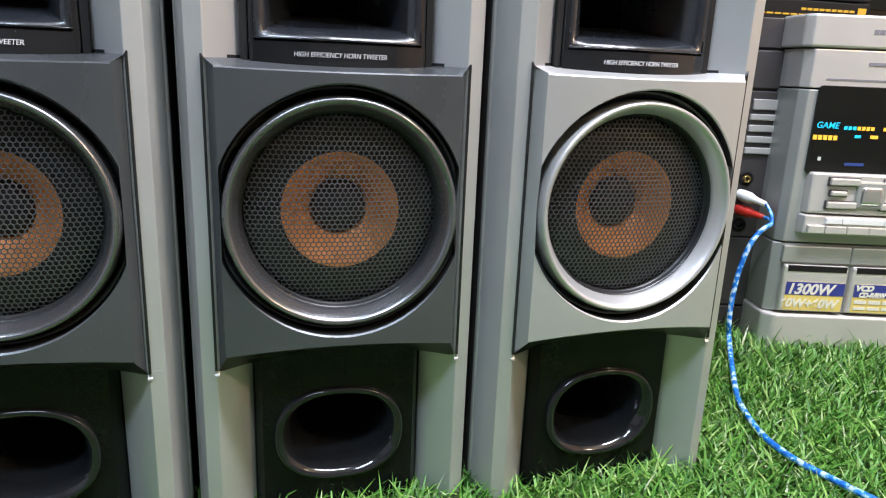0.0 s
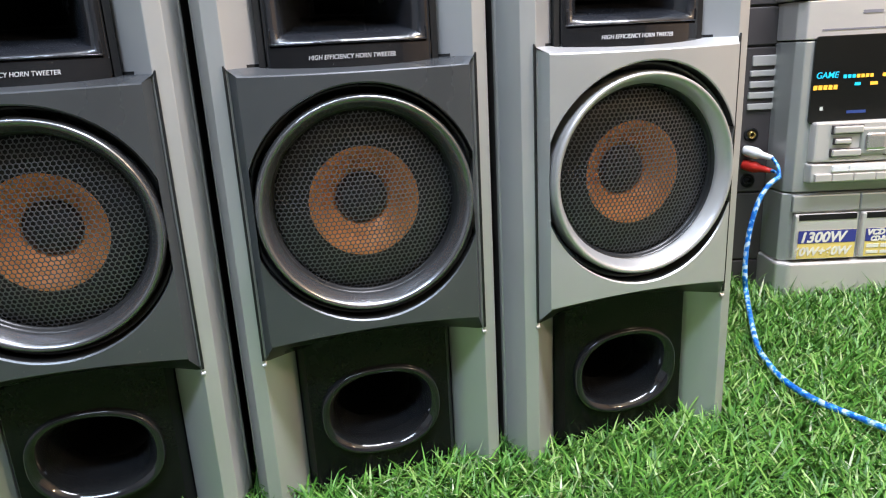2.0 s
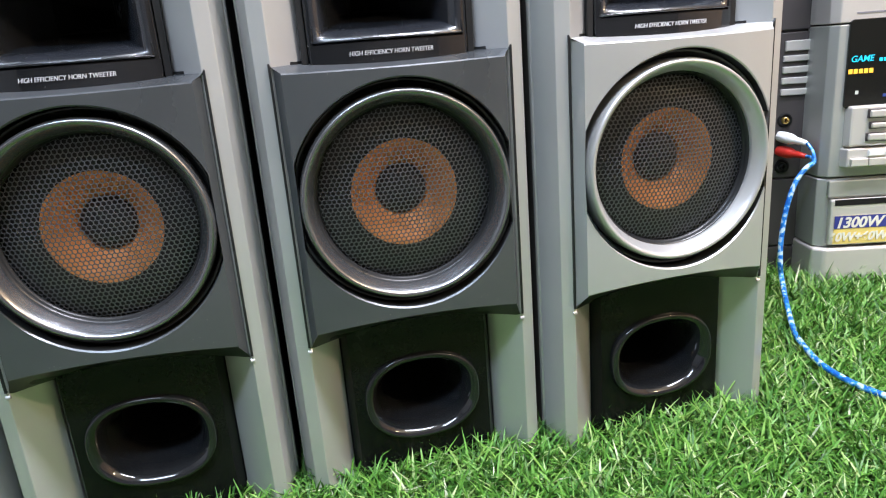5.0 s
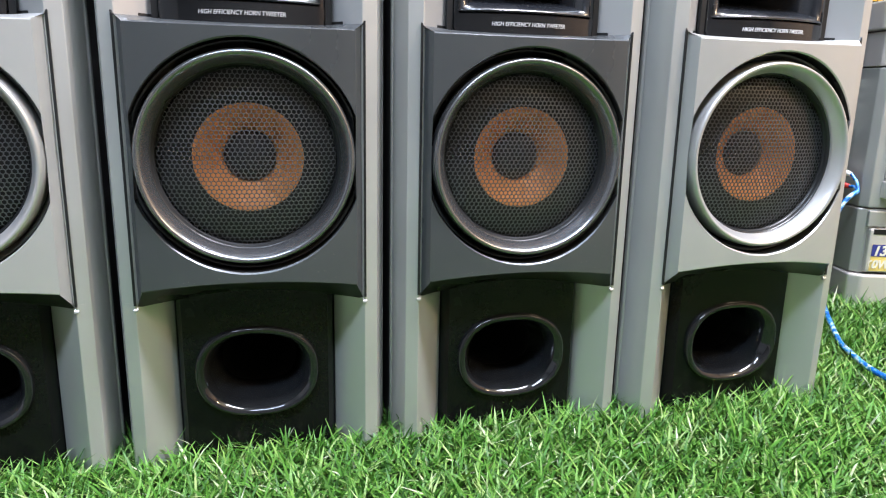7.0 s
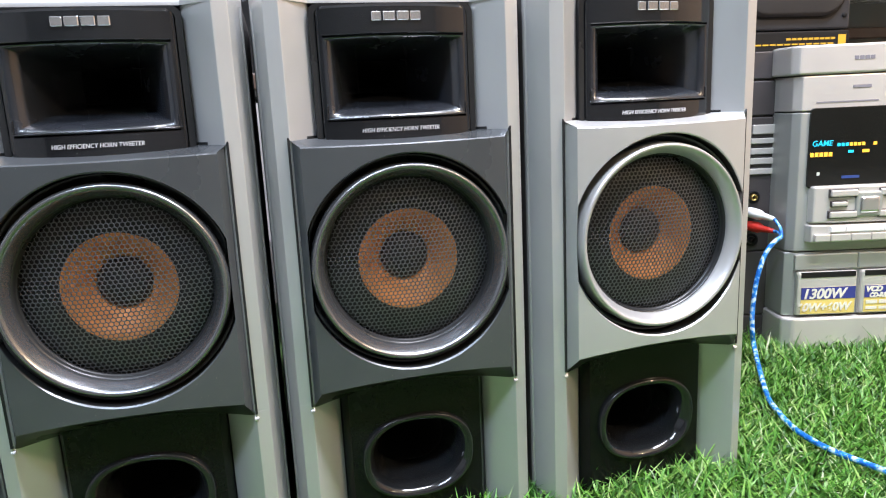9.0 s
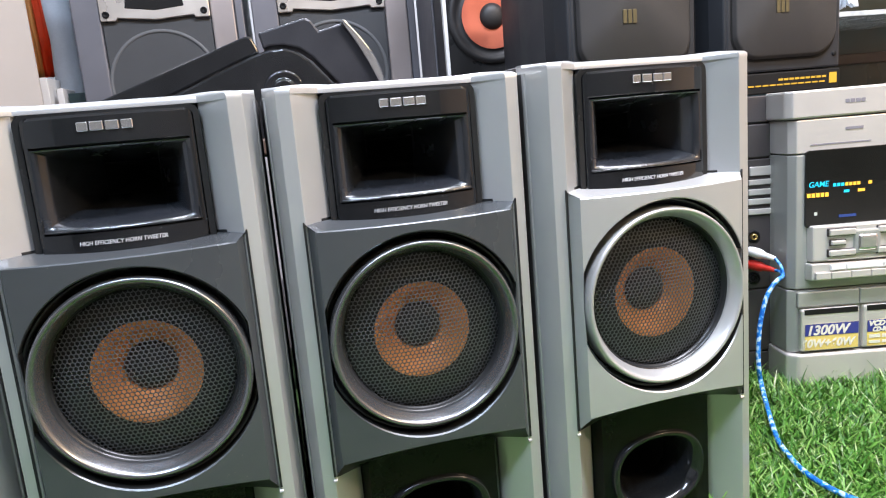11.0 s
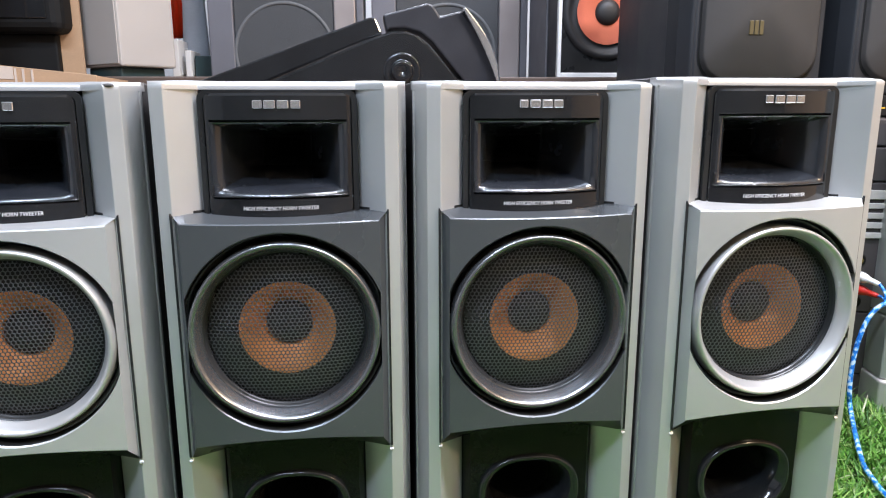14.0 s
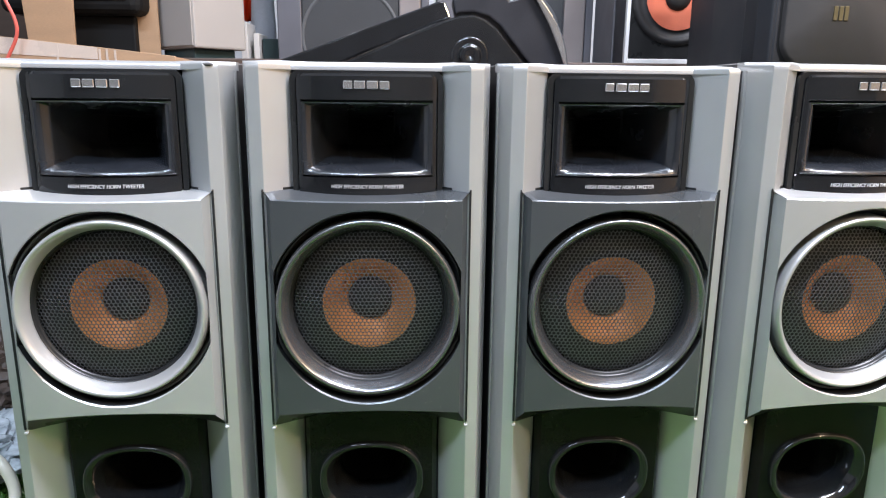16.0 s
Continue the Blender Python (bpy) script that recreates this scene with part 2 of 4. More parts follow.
def build_ground():
    bm = bmesh.new()
    xs = [-3.0, -2.0, -1.4] + [-1.1 + 0.1 * k for k in range(23)] + [1.5, 2.1, 3.0]
    ys = [-3.0, -2.0, -1.2] + [-0.8 + 0.06 * k for k in range(24)] + [0.9, 1.4, 2.2, 3.0]
    grid = [[bm.verts.new((x, y, ground_z(x, y))) for x in xs] for y in ys]
    for a, b in zip(grid, grid[1:]):
        for k in range(len(xs) - 1):
            f = bm.faces.new((a[k], a[k + 1], b[k + 1], b[k]))
            c = f.calc_center_median()
            f.material_index = 0 if abs(c.x) < 1.6 and -1.4 < c.y < 0.95 else 1
    tagged(link("ground", bm, [TURF_BACK, UNSEEN_FLOOR], smooth=True), "green backing of the artificial turf on the shop floor", "floor", kind="structure")


def build_room():
    for name, lim, mat, text in (
        ("wall_north", (-3.1, 3.1, 3.0, 3.12, -0.4, 2.7), WALL, "unseen plain painted wall behind the stacked speakers"),
        ("wall_south", (-3.1, 3.1, -3.12, -3.0, -0.4, 2.7), DARK_WALL, "unseen plain painted wall"),
        ("wall_west", (-3.12, -3.0, -3.0, 3.0, -0.4, 2.7), WALL, "unseen plain painted wall"),
        ("wall_east", (3.0, 3.12, -3.0, 3.0, -0.4, 2.7), WARM_WALL, "unseen brown wall added for warm bounce"),
        ("ceiling", (-3.1, 3.1, -3.1, 3.1, 2.7, 2.8), CEIL, "white painted ceiling"),
    ):
        tagged(link(name, box(*lim), mat), text, "ceiling" if name == "ceiling" else "wall", kind="structure")


# ---------------------------------------------------------------- the tower speakers
P_Z, F_Z, TOP_Z = 0.427, 0.176, 0.555  # woofer panel's upper and lower corners, cabinet top
RIDGE = 0.1045
MID = 0.3062  # height of the woofer's axis
CUT_Z, CUT_R = 0.3068, 0.1040  # the round opening in the panel
CONE_Z = 0.3056


def panel_front(u):
    return -0.0115 - 0.0085 * (1 - u * u)


def woofer_panel():
    """Upper and lower half of the bowed panel round the round recess, with ledge, underside and sides."""
    bm = bmesh.new()
    n, rr = 48, CUT_R
    for upper in (True, False):
        cols = []
        for k in range(n + 1):
            u = -1 + 2 * k / n
            xf, xb = 0.0972 * u, 0.1052 * u
            yf = panel_front(u)
            cut = math.sqrt(max(rr * rr - xf * xf, 0))
            inner = 0.028 - 0.024 * max(0.0, (abs(xb) - 0.074) / 0.028)
            if upper:
                zf0, zf1 = CUT_Z + cut, 0.4215 - 0.001 * (1 - u * u)
                col = [(xf, 0.016, zf0), (xf, yf + 0.0014, zf0), (xf, yf, zf0 + 0.0014), (xf, yf, zf1 - 0.0012), (xf, yf + 0.0012, zf1), (xb, inner, P_Z + 0.0005)]
            else:
                zf0, zf1 = 0.1850 + 0.008 * (1 - u * u), CUT_Z - cut
                col = [(xb, 0.003 + 0.020 * (1 - u * u), F_Z - 0.009 + 0.006 * (1 - u * u)), (xf, yf + 0.0012, zf0), (xf, yf, zf0 + 0.0012), (xf, yf, zf1 - 0.0014), (xf, yf + 0.0014, zf1), (xf, 0.016, zf1)]
            cols.append([bm.verts.new(p) for p in col])
        for a, b in zip(cols, cols[1:]):
            for i in range(5):
                f = bm.faces.new((a[i], a[i + 1], b[i + 1], b[i]))
                # underside and opening walls are darkened by colour, black instead of the panel paint
                f.material_index = 1 if (i == 0 or (i == 4 and not upper)) else 0
    # slanting sides, whole height
    for s in (-1, 1):
        xf, xb, yf = 0.0972 * s, 0.1052 * s, panel_front(1)
        cut = math.sqrt(rr * rr - xf * xf)
        f = [bm.verts.new(p) for p in ((xf, yf, 0.1850), (xf, yf, CUT_Z - cut), (xf * 0.999, yf + 0.003, CUT_Z), (xf, yf, CUT_Z + cut), (xf, yf, 0.4215))]
        b = [bm.verts.new(p) for p in ((xb, 0.006, F_Z - 0.009), (xb, 0.006, CUT_Z - cut), (xb, 0.006, CUT_Z), (xb, 0.006, CUT_Z + cut), (xb, 0.006, P_Z))]
        for i in range(4):
            bm.faces.new((f[i], f[i + 1], b[i + 1], b[i]))
    bmesh.ops.remove_doubles(bm, verts=bm.verts, dist=0.00005)
    bmesh.ops.recalc_face_normals(bm, faces=bm.faces)
    return sharp(bm, 30)


def grille_mesh():
    """Perforated dome: six-sided holes in a close lattice."""
    pitch, hole, rad = 0.00440, 0.00206, 0.0814
    verts, faces = [], []
    dome = lambda r2: 0.0046 - 0.0105 * (1 - r2 / rad ** 2)
    rows_n = int(rad / (pitch * 0.866)) + 1
    cell = pitch / math.sqrt(3)
    for j in range(-rows_n, rows_n + 1):
        for i in range(-20, 21):
            x, z = (i + 0.5 * (j % 2)) * pitch, j * pitch * 0.866
            if x * x + z * z > (rad - 0.001) ** 2:
                continue
            b = len(verts)
            for r, back in ((cell, 0.0), (hole, 0.0), (hole, 0.0009)):
                for k in range(6):
                    a = radians(60 * k + 30)
                    px, pz = x + r * math.cos(a), z + r * math.sin(a)
                    verts.append((px, dome(min(px * px + pz * pz, rad * rad)) + back, MID + pz))
            for k in range(6):
                k2 = (k + 1) % 6
                faces.append((b + k, b + k2, b + 6 + k2, b + 6 + k))
                faces.append((b + 6 + k, b + 6 + k2, b + 12 + k2, b + 12 + k))
    me = bpy.data.meshes.new("grille")
    me.from_pydata(verts, [], faces)
    me.materials.append(GRILLE)
    return me


GRILLE_MESH = grille_mesh()


def bezel_y(x):
    return 0.0175 - 0.0145 * (1 - (x / 0.07) ** 2)


def horn_bezel():
    """Bowed black surround with the flared rectangular mouth."""
    bm = bmesh.new()
    n = 28
    w, wm = 0.0715, 0.0672
    z_lev = (0.4195, 0.4212, 0.4415, 0.4440, 0.5175, 0.5200, 0.5430, 0.5455)

    def corner(x, rad=0.010):
        """How far the rounded corner has risen at this distance from the middle."""
        d = max(0.0, abs(x) - (w - rad))
        return rad - math.sqrt(max(rad * rad - d * d, 0.0))

    # front strips under and over the mouth
    for za, zb in ((0, 3), (4, 7)):
        cols = []
        for k in range(n + 1):
            x = -w + 2 * w * k / n
            y = bezel_y(x)
            col = []
            for i in range(za, zb + 1):
                back = 0.0025 if i in (za, zb) else 0.0
                sag = corner(x) if i < 2 else -corner(x, 0.006) if i > 5 else 0.0
                col.append(bm.verts.new((x, y + back, z_lev[i] + sag)))
            if za == 0:
                col.insert(0, bm.verts.new((x, 0.034, z_lev[0] + corner(x))))
            else:
                col.append(bm.verts.new((x, 0.034, z_lev[7] - corner(x, 0.006))))
            cols.append(col)
        for a, b in zip(cols, cols[1:]):
            for i in range(len(a) - 1):
                bm.faces.new((a[i], a[i + 1], b[i + 1], b[i]))
    # cheeks beside the mouth, and outer sides
    for s in (-1, 1):
        prof = [(s * w, 0.034), (s * w, bezel_y(w) + 0.001), (s * (w - 0.001), bezel_y(w - 0.001)), (s * wm, bezel_y(wm))]
        lo = [bm.verts.new((x, y, z_lev[0] + corner(x))) for x, y in prof]
        hi = [bm.verts.new((x, y, z_lev[7] - corner(x, 0.006))) for x, y in prof]
        for i in range(3):
            bm.faces.new((lo[i], lo[i + 1], hi[i + 1], hi[i]))
    bmesh.ops.recalc_face_normals(bm, faces=bm.faces)
    return sharp(bm, 40)


def horn_flare():
    """The throat: from the wide mouth in to a small dark slot."""
    bm = bmesh.new()
    rings = []
    n = 12
    for wx, z0, z1, dep, bow in ((0.0672, 0.4440, 0.5175, 0.0, 1.0), (0.0652, 0.4456, 0.5166, 0.0006, 0.97), (0.0626, 0.4476, 0.5153, 0.0030, 0.90), (0.0592, 0.4502, 0.5136, 0.0080, 0.75), (0.0545, 0.4530, 0.5115, 0.0170, 0.50), (0.0500, 0.4556, 0.5098, 0.0270, 0.30), (0.044, 0.4592, 0.5075, 0.0410, 0.12), (0.035, 0.4640, 0.5045, 0.062, 0.0), (0.026, 0.4690, 0.5010, 0.090, 0.0)):
        ring = []
        for k in range(n + 1):
            ring.append((-wx + 2 * wx * k / n, z0))
        for k in range(1, 5):
            ring.append((wx, z0 + (z1 - z0) * k / 5))
        for k in range(n + 1):
            ring.append((wx - 2 * wx * k / n, z1))
        for k in range(1, 5):
            ring.append((-wx, z1 - (z1 - z0) * k / 5))
        rings.append([bm.verts.new((x, bezel_y(x) * bow + dep + (1 - bow) * 0.004, z)) for x, z in ring])
    for a, b in zip(rings, rings[1:]):
        for k in range(len(a)):
            bm.faces.new((a[k], b[k], b[(k + 1) % len(a)], a[(k + 1) % len(a)]))
    bmesh.ops.recalc_face_normals(bm, faces=bm.faces)
    return sharp(bm, 50)


def throat_tube():
    """Deep narrowing end of the horn."""
    bm = bmesh.new()
    rings = []
    for wx, z0, z1, y in ((0.0259, 0.4691, 0.5009, 0.0938), (0.018, 0.4740, 0.4970, 0.140), (0.010, 0.478, 0.492, 0.220)):
        rings.append([bm.verts.new(p) for p in ((-wx, y, z0), (wx, y, z0), (wx, y, z1), (-wx, y, z1))])
    for a, b in zip(rings, rings[1:]):
        for k in range(4):
            bm.faces.new((a[k], b[k], b[(k + 1) % 4], a[(k + 1) % 4]))
    bm.faces.new(rings[-1])
    bmesh.ops.recalc_face_normals(bm, faces=bm.faces)
    return bm


def side_frame(s):
    """Silver upright: outer flank with a groove, narrow front strip and the cheek that falls away to the middle."""
    end = 0.1288
    bm = bmesh.new()
    for ridge, z0, z1 in ((0.1058, 0.0, F_Z - 0.004), (RIDGE, F_Z - 0.004, TOP_Z - 0.0060)):
        poly = [(end - 0.0005, 0.044), (end, 0.0415), (end - 0.0006, 0.0385), (end - 0.0026, 0.0375), (end - 0.0030, 0.0360), (end - 0.0018, 0.0350), (0.1182, 0.0036), (ridge, 0.0), (0.0770, 0.0275), (0.0770, 0.044)]
        prism([(x * s, y) for x, y in poly], "z", z0, z1, bev=0.0007, seg=2, bm=bm, only="sides")
    return bm


def top_cap():
    """Cap that slopes up from the front lip to the cabinet's top."""
    lip = [(0.1182, 0.0036), (RIDGE, 0.0), (0.0770, 0.0240)]
    bm = bmesh.new()
    loops = []
    for inset, z in ((0.0, TOP_Z - 0.0060), (0.0, TOP_Z - 0.0022), (0.0008, TOP_Z - 0.0008), (0.0030, TOP_Z + 0.0006), (0.0130, TOP_Z + 0.0022), (0.0220, TOP_Z + 0.0028)):
        k = 1 - inset / 0.13
        front = [(x * k, y + inset) for x, y in lip]
        ring = [(0.1285, 0.055)] + [(0.1285, 0.041)] + front + [(-x, y) for x, y in front[::-1]] + [(-0.1285, 0.041), (-0.1285, 0.055)]
        loops.append([bm.verts.new((x, y, z)) for x, y in ring])
    n = len(loops[0])
    for a, b in zip(loops, loops[1:]):
        for k in range(n):
            bm.faces.new((a[k], a[(k + 1) % n], b[(k + 1) % n], b[k]))
    bm.faces.new(loops[-1])
    bm.faces.new(loops[0][::-1])
    bmesh.ops.recalc_face_normals(bm, faces=bm.faces)
    return sharp(bm, 40)


def oval(hw, hh, n=72, power=2.35):
    pts = []
    for k in range(n):
        a = 2 * math.pi * k / n
        c, q = math.cos(a), math.sin(a)
        pts.append((math.copysign(abs(c) ** (2 / power), c) * hw, math.copysign(abs(q) ** (2 / power), q) * hh))
    return pts


PORT_Z = 0.0930


def oval_loft(rings):
    bm = bmesh.new()
    loops = [[bm.verts.new((x, y, PORT_Z + z)) for x, z in oval(hw, hh)] for hw, hh, y in rings]
    for a, b in zip(loops, loops[1:]):
        for k in range(72):
            bm.faces.new((a[k], a[(k + 1) % 72], b[(k + 1) % 72], b[k]))
    return bm, loops


def port_ring():
    bm, _ = oval_loft([(0.0600, 0.0474, 0.026), (0.0598, 0.0472, 0.0135), (0.0588, 0.0464, 0.0102), (0.0571, 0.0450, 0.0088), (0.0548, 0.0430, 0.0090), (0.0522, 0.0407, 0.0108), (0.0494, 0.0382, 0.0145), (0.0462, 0.0354, 0.0205), (0.0428, 0.0326, 0.0295), (0.0398, 0.0304, 0.0420), (0.0378, 0.0290, 0.0600)])
    bmesh.ops.recalc_face_normals(bm, faces=bm.faces)
    return sharp(bm, 60)


def port_tube():
    bm, loops = oval_loft([(0.0378, 0.0290, 0.0601), (0.0360, 0.0276, 0.110), (0.0340, 0.0260, 0.240)])
    bm.faces.new(loops[-1])
    bmesh.ops.recalc_face_normals(bm, faces=bm.faces)
    return sharp(bm, 60)


def open_cabinet():
    """Box of 12 mm board, open behind the moulded front."""
    bm = bmesh.new()
    x, y0, y1, z1, t = 0.1275, 0.0445, 0.300, TOP_Z + 0.0024, 0.012
    box(-x, -x + t, y0, y1, 0.0, z1, 0.0012, 1, bm)
    box(x - t, x, y0, y1, 0.0, z1, 0.0012, 1, bm)
    box(-x + t, x - t, y0, y1, z1 - t, z1, 0, 1, bm)
    box(-x + t, x - t, y0, y1, 0.0, t, 0, 1, bm)
    box(-x + t, x - t, y1 - t, y1, t, z1 - t, 0, 1, bm)
    bmesh.ops.recalc_face_normals(bm, faces=bm.faces)
    return bm


def seam_line(s):
    """Dark joint that runs round a corner of the woofer panel on the upright."""
    cy = lambda x: (RIDGE - x) / (RIDGE - 0.077) * 0.0275
    lo, hi, z0, z1 = 0.0770, 0.1072, P_Z - 0.0010, P_Z + 0.0030
    poly = [(lo, z0), (0.1050, z0), (0.1050, F_Z - 0.006), (hi, F_Z - 0.006), (hi, z1), (lo, z1)]
    bm = bmesh.new()
    front = [bm.verts.new((x * s, max(cy(x), 0.0) - 0.0010, z)) for x, z in poly]
    back = [bm.verts.new((x * s, max(cy(x), 0.0) + 0.0060, z)) for x, z in poly]
    bm.faces.new((front[0], front[1], front[4], front[5]))
    bm.faces.new((front[1], front[2], front[3], front[4]))
    for k in range(6):
        bm.faces.new((front[k], front[(k + 1) % 6], back[(k + 1) % 6], back[k]))
    bmesh.ops.recalc_face_normals(bm, faces=bm.faces)
    return bm


def horn_recess():
    """Thin black tray with rounded upper corners that lines the gap round the surround."""
    out = [(x, z) for x, z in rounded(0.1560, 0.146, 0.009, 5)]
    inn = [(x, z) for x, z in rounded(0.1450, 0.136, 0.005, 5)]
    bm = bmesh.new()
    loops = []
    for pts, y in ((out, 0.0255), (out, 0.0200), (inn, 0.0200), (inn, 0.030)):
        loops.append([bm.verts.new((x, y, 0.4755 + z)) for x, z in pts])
    for a, b in zip(loops, loops[1:]):
        for k in range(len(a)):
            bm.faces.new((a[k], a[(k + 1) % len(a)], b[(k + 1) % len(a)], b[k]))
    bmesh.ops.recalc_face_normals(bm, faces=bm.faces)
    return sharp(bm, 40)


def tower_speaker(label, paint, ring_paint, panel_word):
    sp = thing("tower_speaker", label, "speaker", group="row of tower speakers on the turf")
    part("cabinet", open_cabinet(), VINYL, sp, "dark vinyl cabinet")
    part("side_frame", side_frame(-1), SILVER, sp, "silver painted upright")
    part("side_frame", side_frame(1), SILVER, sp, "silver painted upright")
    part("top_cap", top_cap(), SILVER, sp, "silver painted top edge")
    part("horn_recess", horn_recess(), SATIN_BLACK, sp, "black recess round the horn")
    bz = part("horn_bezel", horn_bezel(), GLOSS_BLACK, sp, "glossy black horn surround")
    part("horn_flare", horn_flare(), HORN_BLACK, bz, "glossy black flared horn")
    lip = [(-0.0668, 0.4560), (-0.0672, 0.4442), (0.0672, 0.4442), (0.0668, 0.4560)]
    path = []
    for (xa, za), (xb, zb) in zip(lip, lip[1:]):
        path += [(xa + (xb - xa) * k / 10, bezel_y(xa + (xb - xa) * k / 10) - 0.0003, za + (zb - za) * k / 10) for k in range(10)]
    part("mouth_lip", tube(path, 0.0009, 8, 2), GLOSS_BLACK, bz, "glossy rounded lip")
    part("horn_throat", throat_tube(), HOLE_DARK, bz, "throat in near-black for the shade inside")
    # badge: four plain raised blocks
    bm = bmesh.new()
    for x, w in ((-0.0182, 0.0092), (-0.0065, 0.0112), (0.0062, 0.0112), (0.0182, 0.0098)):
        y = bezel_y(x) - 0.0012
        box(x - w / 2, x + w / 2, y, y + 0.002, 0.5305, 0.5385, 0.0007, 1, bm)
    part("badge", bm, CHROME, bz, "small silver maker's badge")
    tx = lettering("HIGH EFFICIENCY HORN TWEETER", 0.0053, slant=0.18, squeeze=0.89, bold=0.00002)
    for v in tx.verts:
        v.co.y += bezel_y(v.co.x) - 0.0004
        v.co.z += 0.4324
    part("lettering", tx, WHITE_INK, bz, "white printed words")
    wp = part("woofer_panel", woofer_panel(), [paint, SATIN_BLACK], sp, panel_word)
    part("seam", seam_line(-1), SATIN_BLACK, wp)
    part("seam", seam_line(1), SATIN_BLACK, wp)
    bm = box(-0.1000, 0.1000, 0.0345, 0.042, F_Z + 0.003, P_Z - 0.003)
    part("recess_floor", bm, SATIN_BLACK, wp)
    prof = [(0.0963, 0.030), (0.0963, -0.006), (0.0960, -0.0125), (0.0953, -0.0155), (0.0942, -0.0172), (0.0926, -0.0178), (0.0908, -0.0166), (0.0890, -0.0142), (0.0872, -0.0108), (0.0856, -0.0072), (0.0848, -0.0056), (0.0842, -0.0040), (0.0840, -0.0005)]
    rg = part("woofer_ring", sharp(lathe(prof, 128, (0, 0, MID)), 50), ring_paint, sp, "rounded metallic trim ring")
    inner = [(0.0842, -0.0026), (0.0834, -0.0024), (0.0826, 0.0008), (0.0817, 0.0028), (0.0810, 0.0034), (0.0808, 0.020)]
    part("inner_rim", sharp(lathe(inner, 96, (0, 0, MID)), 50), SATIN_BLACK, rg, "black inner rim")
    prof2 = [(0.1036, 0.0150), (0.1032, -0.004), (0.1020, -0.0060), (0.1000, -0.0030), (0.0980, 0.0040), (0.0962, 0.0060)]
    bm = bmesh.new()
    lathe(prof2, 96, (0, 0, CUT_Z), bm=bm)
    for v in list(bm.verts):
        if abs(v.co.x) > 0.0955:
            v.co.x = math.copysign(0.0955, v.co.x)
    part("gasket", sharp(bm, 40), GUNMETAL if paint is SILVER else SATIN_BLACK, rg, "dark groove round the ring")
    g = new("grille", GRILLE_MESH)
    g.parent = sp
    g["label"] = "black perforated metal grille"
    cone = [(0.0800, 0.0110), (0.075, 0.0075), (0.066, 0.0065), (0.058, 0.0075), (0.0495, 0.0098)]
    part("surround", sharp(lathe(cone, 72, (0, 0, CONE_Z)), 60), RUBBER, sp, "black rubber surround")
    cn = part("woofer_cone", sharp(lathe([(0.0500, 0.0095), (0.0475, 0.0102), (0.036, 0.0205), (0.0240, 0.0325)], 72, (0, 0, CONE_Z)), 60), CONE, sp, "copper-brown woven cone")
    cap = [(0.0245, 0.0325), (0.0232, 0.0290), (0.018, 0.0267), (0.010, 0.0254), (0.004, 0.0251), (0.0003, 0.0250)]
    part("dust_cap", sharp(lathe(cap, 48, (0, 0, CONE_Z)), 60), RUBBER, cn, "black dust cap")
    for sd in (-1, 1):
        bm = prism([(-0.0008, F_Z - 0.0125), (-0.0008, F_Z - 0.0105), (0.0045, F_Z - 0.0040), (0.0080, F_Z - 0.0040), (0.0080, F_Z - 0.0130)], "x", *sorted((0.1036 * sd, 0.1080 * sd)), bev=0.0006)
        part("shoulder", bm, SILVER, sp, "small bright shoulder of the upright")
    pp = part("port_plate", port_plate(), PLATE_BLACK, sp, "black plate round the bass port")
    part("port_ring", port_ring(), GLOSS_BLACK, pp, "glossy black oval port")
    part("port_tube", port_tube(), HOLE_DARK, pp)
    return sp


def port_plate():
    """Gently bowed plate with an oval hole, between the uprights."""
    bm = bmesh.new()
    n = 72
    yy = lambda x: 0.0165 - 0.003 * (1 - (x / 0.0765) ** 2)
    inner = [(x, z + PORT_Z) for x, z in oval(0.0585, 0.0462)]

    def outline(half):
        pts = []
        for k in range(n):
            a = 2 * math.pi * k / n
            c, s = math.cos(a), math.sin(a)
            m = min(half / max(abs(c), 1e-6), (0.096 if s > 0 else 0.0925) / max(abs(s), 1e-6))
            pts.append((m * c, PORT_Z + m * s))
        return pts

    loops = [[bm.verts.new((x, y, z)) for x, z in outline(half)] for half, y in ((0.0768, 0.0290), (0.0722, 0.0200))]
    loops.append([bm.verts.new((x, yy(x), z)) for x, z in outline(0.0695)])
    loops += [[bm.verts.new((x, yy(x), z)) for x, z in inner], [bm.verts.new((x, 0.042, z)) for x, z in inner]]
    for a, b in zip(loops, loops[1:]):
        for k in range(n):
            bm.faces.new((a[k], a[(k + 1) % n], b[(k + 1) % n], b[k]))
    bmesh.ops.recalc_face_normals(bm, faces=bm.faces)
    return sharp(bm, 40)


